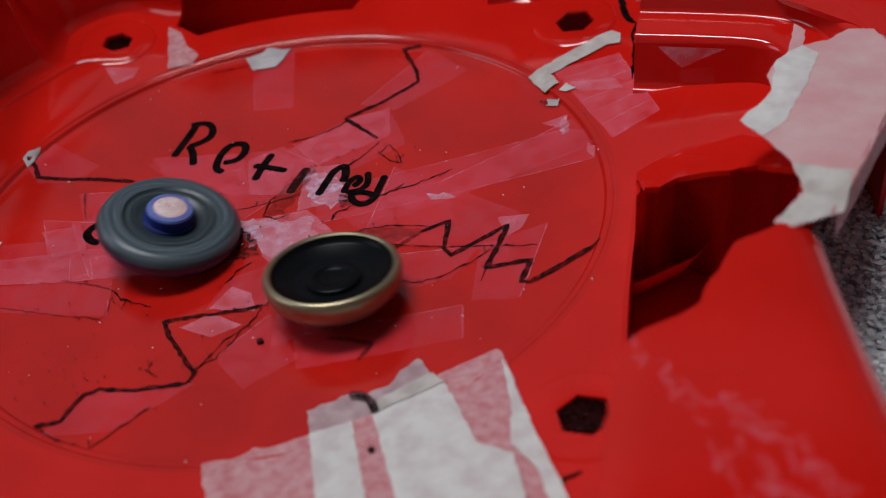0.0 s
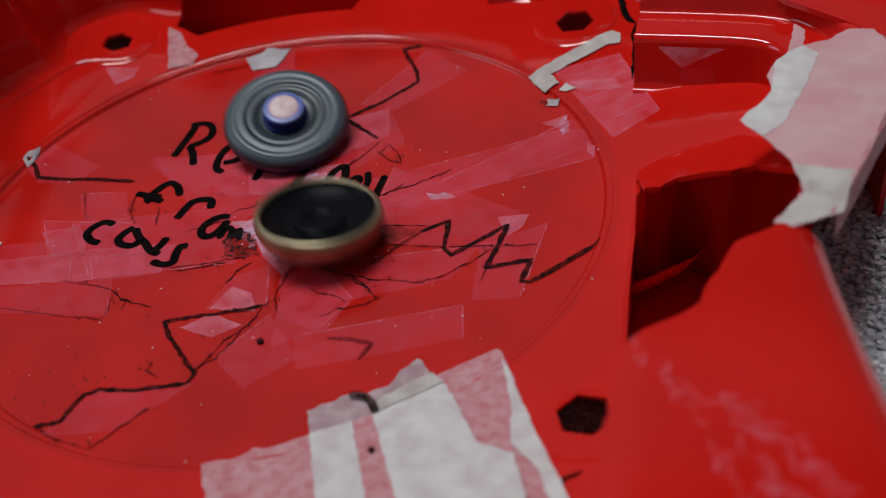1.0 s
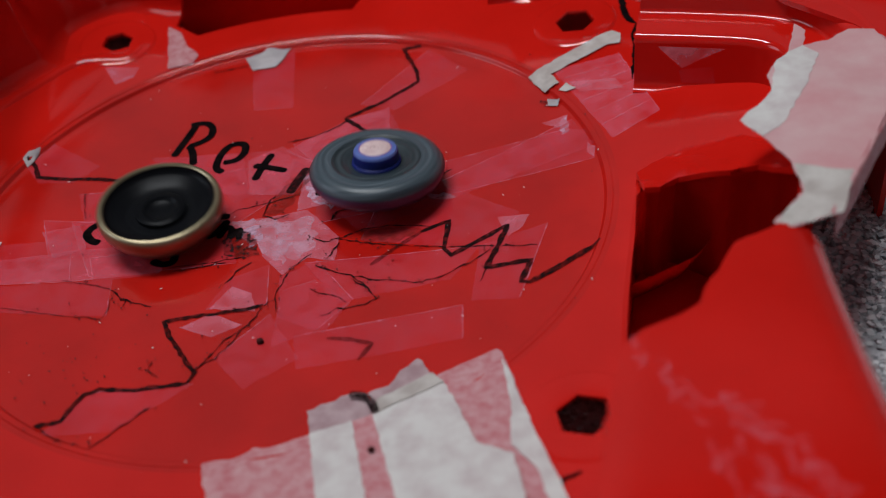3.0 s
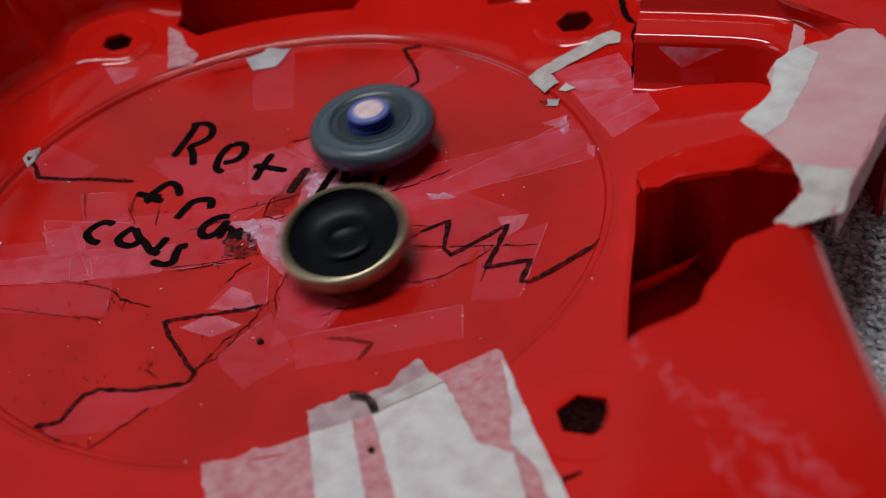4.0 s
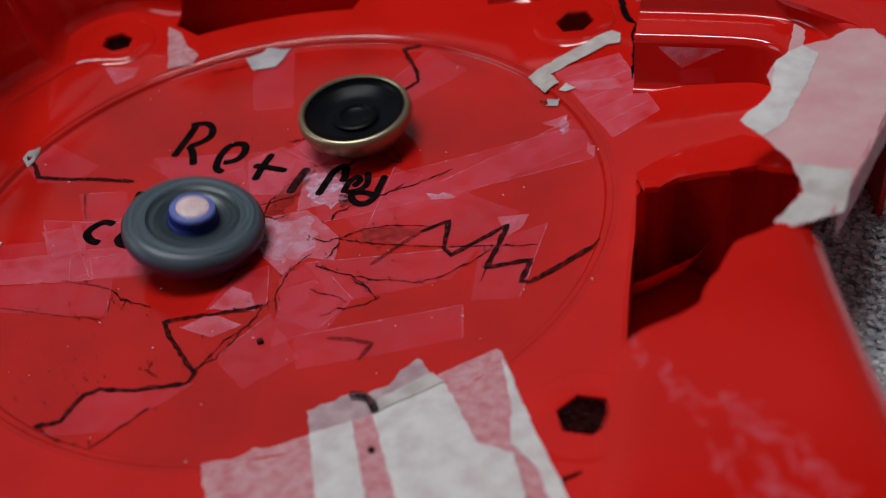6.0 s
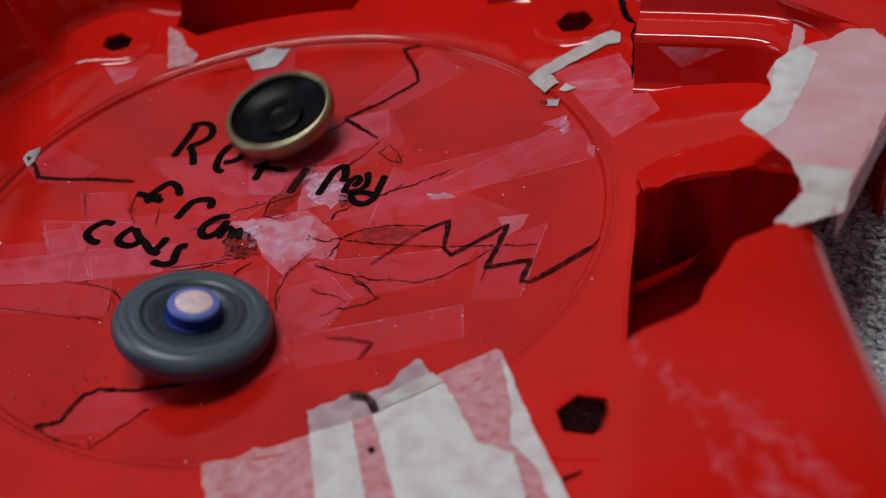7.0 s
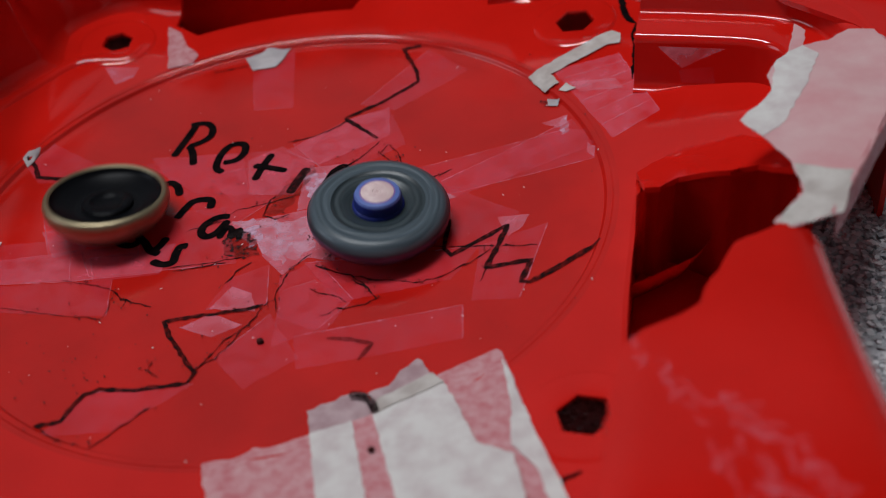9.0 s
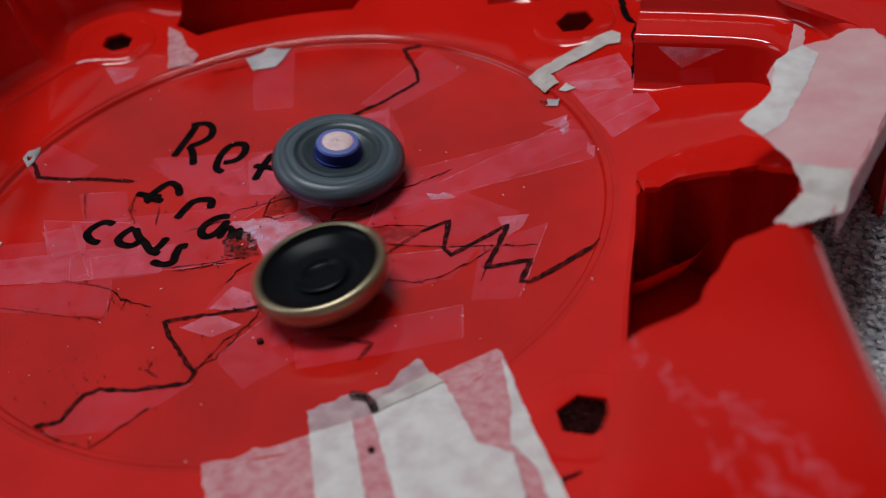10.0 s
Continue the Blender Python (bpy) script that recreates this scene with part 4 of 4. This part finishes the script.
def carpet_pile():
    """Short looped tufts round the visible edge of the arena."""
    rnd = random.Random(5)
    verts, faces = [], []
    for _ in range(16000):
        if rnd.random() < 0.75:
            x, y = rnd.uniform(0.15, 0.29), rnd.uniform(-0.13, 0.08)
        else:
            x, y = rnd.uniform(0.06, 0.11), rnd.uniform(-0.14, -0.08)
        h, w, a = rnd.uniform(0.0004, 0.0022), rnd.uniform(0.0008, 0.0017), rnd.uniform(0, 6.28)
        lx, ly = rnd.gauss(0, 0.002), rnd.gauss(0, 0.002)
        k = len(verts)
        for i in range(4):
            b = a + i * math.pi / 2
            verts.append((x + w * math.cos(b), y + w * math.sin(b), CARPET_Z - 0.001))
        for i in range(4):
            b = a + 0.6 + i * math.pi / 2
            verts.append((x + lx + 0.8 * w * math.cos(b), y + ly + 0.8 * w * math.sin(b), CARPET_Z + h))
        faces += [(k + i, k + (i + 1) % 4, k + 4 + (i + 1) % 4, k + 4 + i) for i in range(4)] + [(k + 4, k + 5, k + 6, k + 7)]
    me = bpy.data.meshes.new("carpet_pile")
    me.from_pydata(verts, [], faces)
    me.materials.append(PILE)
    tagged(new("carpet_pile", me), "short grey flecked carpet tufts", "carpet", kind="stuff")


carpet_pile()
# ---- spinning tops ----
def scaled(profile, k):
    return [(r * k / 1000, z * k / 1000) for r, z in profile]


def blue_top():
    k = 1.045
    top = thing("toy_spinner", "grey and blue spinning top with pink-topped hub", "spinning top", "spinning tops")
    part("tip", revolve(scaled([(0, 0), (1.0, 0.1), (1.8, 0.6), (2.2, 1.8), (2.4, 3.5)], k), 32), BLACK, top, "dark plastic tip")
    part("base", revolve(scaled([(2.4, 3.2), (7, 3.8), (8.5, 4.6), (10, 5.2), (16.2, 5.5)], k)), PURPLE_RIM, top, "dark violet base")
    part("rim", revolve(scaled([(15.8, 5.4), (19.2, 5.8), (21.4, 7.0), (22.5, 8.8), (22.8, 10.6), (22.7, 11.4)], k)), PURPLE_RIM, top, "dark violet lower rim")
    part("disc", revolve(scaled([(22.6, 11.3), (22.4, 11.9), (21.9, 12.9), (21.0, 13.8), (19.6, 14.5), (18.4, 14.7), (17.8, 14.4), (17.0, 14.4), (16.2, 14.7), (15.0, 14.5)], k)), GREY_DISC, top, "grey ringed disc")
    part("inner_disc", revolve(scaled([(15.1, 14.5), (14.2, 14.0), (13.4, 13.9), (12.6, 14.1), (11.4, 13.9), (10.4, 13.2), (9.0, 12.9), (7.2, 12.9)], k)), DARK_DISC, top, "darker grey inner disc")
    hub = part("hub", revolve(scaled([(8.4, 12.7), (8.2, 13.6), (7.7, 14.0), (7.6, 16.7), (7.4, 17.2)], k)), BLUE, top, "glossy deep blue hub")
    part("collar", revolve(scaled([(7.4, 17.2), (7.0, 17.9), (5.7, 18.1)], k)), PALE_BLUE, hub, "pale blue bevel")
    part("ring", revolve(scaled([(5.8, 18.08), (5.1, 18.15)], k)), VIOLET, hub, "thin violet line")
    part("sticker", revolve(scaled([(5.2, 18.15), (5.0, 18.3), (1.6, 18.35), (1.5, 18.25), (1.2, 18.25), (1.1, 18.35), (0.5, 18.35), (0.4, 18.1), (0, 18.1)], k)), PINK_STICKER, hub, "pale pink round sticker")
    return top


def bronze_top():
    k = 1.06
    top = thing("toy_spinner", "bronze-ringed spinning top with black dished face", "spinning top", "spinning tops")
    part("tip", revolve(scaled([(0, 0), (1.2, 0.1), (2.4, 0.5), (3.0, 1.4)], k), 32), BLACK, top, "dark tip")
    part("base", revolve(scaled([(3.0, 1.2), (9, 1.7), (11.5, 2.2)], k)), BLACK, top, "dark underside")
    part("ring", revolve(scaled([(11.3, 2.0), (14.2, 3.2), (16.8, 5.0), (18.9, 7.4), (20.0, 9.6), (20.4, 11.4), (20.3, 12.9), (19.9, 13.9), (19.3, 14.4), (18.6, 14.5), (18.0, 14.0), (17.8, 13.0)], k)), BRONZE, top, "worn bronze-coloured ring")
    face = part("face", revolve(scaled([(17.9, 13.8), (17.3, 12.6), (16.0, 11.8), (14.2, 11.2), (12.2, 10.2), (9.6, 9.8), (8.4, 9.8)], k)), BLACK, top, "glossy black dished face")
    part("hub", revolve(scaled([(8.5, 9.6), (8.2, 10.9), (7.6, 11.3), (5.8, 11.3), (5.0, 10.6), (4.2, 10.2), (0, 10.0)], k)), BLACK, face)
    return top


blue_spinner = blue_top()
bronze_spinner = bronze_top()


# ---- movement ----
# seconds, plan place in metres, lean of the axis towards x and towards y in degrees
BLUE_ROWS = [
    (0.0, -0.0397, -0.0113, 18, -2), (0.1, -0.0366, -0.0071, 18, -4), (0.2, -0.0337, 0.0000, 17, -7), (0.3, -0.0305, 0.0084, 16, -9),
    (0.4, -0.0355, 0.0520, 16, -12), (0.5, -0.0365, 0.0761, 15, -14), (0.6, -0.0300, 0.0750, 13, -15), (0.7, -0.0216, 0.0715, 10, -16),
    (0.8, -0.0141, 0.0638, 8, -17), (0.9, -0.0043, 0.0524, 6, -18), (1.0, 0.0019, 0.0474, 4, -19), (1.1, 0.0099, 0.0418, 0, -18),
    (1.2, 0.0328, 0.0524, -3, -17), (1.3, 0.0758, 0.0713, -7, -16), (1.4, 0.0864, 0.0581, -10, -15), (1.5, 0.0775, 0.0422, -14, -14),
    (1.6, 0.0699, 0.0261, -13, -9), (1.7, 0.0640, 0.0131, -13, -5), (1.8, 0.0561, 0.0027, -12, -2), (1.9, 0.0471, -0.0078, -12, 3),
    (2.0, 0.0646, -0.0007, -11, 7), (2.1, 0.0658, 0.0018, -7, 8), (2.2, 0.0520, -0.0035, -4, 8), (2.3, 0.0394, -0.0050, 0, 9),
    (2.4, 0.0266, -0.0075, 4, 10), (2.5, 0.0237, -0.0100, 8, 11), (2.6, 0.0391, -0.0137, 7, 9), (2.7, 0.0326, -0.0127, 6, 7),
    (3.8, 0.0445, 0.0410, -1, -3), (3.9, 0.0410, 0.0340, -2, -4), (4.0, 0.0358, 0.0300, -2, -4), (4.1, 0.0307, 0.0240, 0, -2),
    (4.2, 0.0255, 0.0180, 2, 0), (4.3, 0.0110, 0.0411, 5, 2), (4.4, 0.0002, 0.0436, 7, 4), (4.5, -0.0089, 0.0407, 9, 6),
    (4.6, -0.0172, 0.0352, 10, 4), (4.7, -0.0222, 0.0355, 11, 2), (4.8, -0.0270, 0.0347, 11, -1), (4.9, -0.0297, 0.0331, 13, -3),
    (5.0, -0.0316, 0.0322, 13, -5), (5.1, -0.0293, 0.0283, 13, -6), (5.2, -0.0273, 0.0239, 12, -6), (5.3, -0.0411, 0.0297, 12, -7),
    (5.4, -0.0421, 0.0261, 11, -7), (5.5, -0.0415, 0.0220, 11, -8), (5.6, -0.0394, 0.0150, 11, -7), (5.7, -0.0342, 0.0086, 11, -6),
    (6.8, -0.0212, -0.0692, 14, 3), (6.9, -0.0225, -0.0680, 14, 3), (7.0, -0.0257, -0.0647, 15, 4), (7.1, -0.0240, -0.0575, 13, 1),
    (7.2, -0.0203, -0.0457, 12, -2), (7.3, -0.0169, -0.0417, 10, -5), (7.4, -0.0371, -0.0647, 9, -8), (7.5, -0.0419, -0.0707, 7, -11),
    (7.6, -0.0339, -0.0722, 7, -11), (7.7, -0.0266, -0.0711, 7, -10), (7.8, -0.0174, -0.0695, 7, -9), (7.9, -0.0130, -0.0678, 7, -9),
    (8.0, -0.0053, -0.0636, 6, -8), (8.1, 0.0012, -0.0586, 7, -8), (8.2, 0.0077, -0.0521, 7, -8), (8.3, 0.0122, -0.0468, 7, -9),
    (8.4, 0.0163, -0.0393, 7, -9), (8.5, 0.0205, -0.0364, 7, -9), (8.6, 0.0253, -0.0321, 6, -8), (8.7, 0.0290, -0.0297, 6, -7),
    (8.8, 0.0307, -0.0258, 6, -6), (8.9, 0.0329, -0.0244, 5, -5), (9.0, 0.0343, -0.0210, 5, -4), (9.1, 0.0332, -0.0175, 6, -4),
    (9.2, 0.0346, -0.0144, 6, -4), (9.3, 0.0333, -0.0115, 7, -4), (9.4, 0.0313, -0.0073, 7, -3), (9.5, 0.0291, -0.0035, 8, -3),
    (9.6, 0.0269, 0.0003, 8, -4), (9.7, 0.0256, 0.0031, 8, -4), (9.8, 0.0241, 0.0088, 8, -5), (9.9, 0.0227, 0.0117, 8, -5),
    (10.0, 0.0207, 0.0136, 8, -5),
]
BRONZE_ROWS = [
    (0.0, 0.0192, -0.0547, 2, 8), (0.1, 0.0137, -0.0516, 2, 8), (0.2, 0.0038, -0.0429, 0, 7), (0.3, -0.0051, -0.0364, -1, 7),
    (0.4, 0.0015, -0.0718, -3, 7), (0.5, 0.0056, -0.0758, -4, 7), (0.6, 0.0107, -0.0709, -2, 6), (0.7, 0.0141, -0.0640, 0, 6),
    (0.8, 0.0189, -0.0528, 2, 5), (0.9, 0.0177, -0.0396, 4, 5), (1.0, 0.0140, -0.0228, 6, 5), (1.1, 0.0029, -0.0139, 6, 5),
    (1.2, -0.0351, -0.0180, 7, 6), (1.3, -0.0855, -0.0559, 9, 6), (1.4, -0.0795, -0.0683, 9, 6), (1.5, -0.0559, -0.0767, 10, 7),
    (1.6, -0.0337, -0.0747, 9, 4), (1.7, -0.0206, -0.0677, 9, 2), (1.8, -0.0107, -0.0545, 8, 0), (1.9, 0.0006, -0.0400, 8, -2),
    (2.0, -0.0222, -0.0353, 8, -4), (2.1, -0.0352, -0.0223, 8, -5), (2.2, -0.0321, -0.0196, 8, -4), (2.3, -0.0269, -0.0150, 8, -4),
    (2.4, -0.0221, -0.0066, 9, -4), (2.5, -0.0291, 0.0027, 9, -4), (2.6, -0.0524, 0.0128, 9, -4), (2.7, -0.0543, 0.0119, 7, -4),
    (3.8, -0.0004, -0.0393, -2, -8), (3.9, 0.0141, -0.0372, -2, -9), (4.0, 0.0244, -0.0325, -4, -9), (4.1, 0.0350, -0.0289, -6, -6),
    (4.2, 0.0430, -0.0224, -9, -3), (4.3, 0.0602, -0.0527, -10, -6), (4.4, 0.0724, -0.0545, -12, -5), (4.5, 0.0793, -0.0518, -13, -4),
    (4.6, 0.0769, -0.0403, -9, -3), (4.7, 0.0736, -0.0392, -6, -1), (4.8, 0.0665, -0.0357, -4, 6), (4.9, 0.0560, -0.0264, 1, 7),
    (5.0, 0.0428, -0.0171, 4, 8), (5.1, 0.0276, -0.0077, 4, 4), (5.2, 0.0153, 0.0024, 3, 0), (5.3, 0.0382, -0.0087, 5, 0),
    (5.4, 0.0409, -0.0012, 4, -1), (5.5, 0.0415, 0.0095, 3, -2), (5.6, 0.0417, 0.0218, 3, -3), (5.7, 0.0391, 0.0297, 2, -4),
    (6.8, 0.0040, 0.0604, -6, -10), (6.9, 0.0032, 0.0589, -6, -10), (7.0, 0.0023, 0.0485, -8, -10), (7.1, 0.0009, 0.0378, -5, -10),
    (7.2, 0.0012, 0.0173, -4, -10), (7.3, -0.0004, 0.0111, -2, -10), (7.4, 0.0411, 0.0474, -1, -7), (7.5, 0.0564, 0.0702, 0, -5),
    (7.6, 0.0499, 0.0738, -1, -2), (7.7, 0.0455, 0.0727, -1, 0), (7.8, 0.0429, 0.0718, -1, 2), (7.9, 0.0402, 0.0722, -1, 4),
    (8.0, 0.0370, 0.0720, -1, 6), (8.1, 0.0323, 0.0691, 0, 6), (8.2, 0.0182, 0.0653, 1, 6), (8.3, 0.0035, 0.0571, 2, 7),
    (8.4, -0.0108, 0.0521, 2, 7), (8.5, -0.0255, 0.0461, 3, 7), (8.6, -0.0361, 0.0351, 8, 3), (8.7, -0.0449, 0.0283, 9, 4),
    (8.8, -0.0535, 0.0207, 8, 4), (8.9, -0.0606, 0.0114, 9, 4), (9.0, -0.0616, 0.0044, 8, 5), (9.1, -0.0596, -0.0051, 6, 4),
    (9.2, -0.0535, -0.0131, 3, 4), (9.3, -0.0485, -0.0190, 1, 2), (9.4, -0.0398, -0.0258, -2, 1), (9.5, -0.0302, -0.0330, -4, 0),
    (9.6, -0.0193, -0.0398, -5, 0), (9.7, -0.0081, -0.0447, -5, 1), (9.8, 0.0009, -0.0468, -5, 0), (9.9, 0.0097, -0.0509, -5, 1),
    (10.0, 0.0171, -0.0506, -6, 1),
]


def dense(rows):
    """The rows with the long pauses filled at tenths of a second along a smooth line."""
    out = []
    for i, (a, b) in enumerate(zip(rows, rows[1:])):
        n = max(1, round((b[0] - a[0]) * 10))
        p, q = rows[max(0, i - 1)], rows[min(len(rows) - 1, i + 2)]
        out.append(a)
        for k in range(1, n):
            s, h = k / n, b[0] - a[0]
            row = [a[0] + h * s]
            for c in range(1, 5):
                va, vb = (b[c] - p[c]) / (b[0] - p[0]), (q[c] - a[c]) / (q[0] - a[0])
                row.append((2 * s ** 3 - 3 * s * s + 1) * a[c] + (s ** 3 - 2 * s * s + s) * h * va + (3 * s * s - 2 * s ** 3) * b[c] + (s ** 3 - s * s) * h * vb)
            out.append(tuple(row))
    return out + [rows[-1]]


def spun(rows, turn):
    """Poses with the tip on the dish, the axis leaning, and the body turning about it."""
    out = []
    for t, x, y, lx, ly in dense(rows):
        nx, ny = math.sin(radians(lx)), math.sin(radians(ly))
        axis = Vector((nx, ny, math.sqrt(1 - nx * nx - ny * ny)))
        lean = Vector((0, 0, 1)).rotation_difference(axis).to_matrix().to_4x4()
        out.append((t, Matrix.Translation((x, y, ground_z(x, y))) @ lean @ pose(0, 0, 0, 0, 0, turn * t * 10)))
    return out


def motions():
    walk(blue_spinner, spun(BLUE_ROWS, 67))
    walk(bronze_spinner, spun(BRONZE_ROWS, -71))


motions()
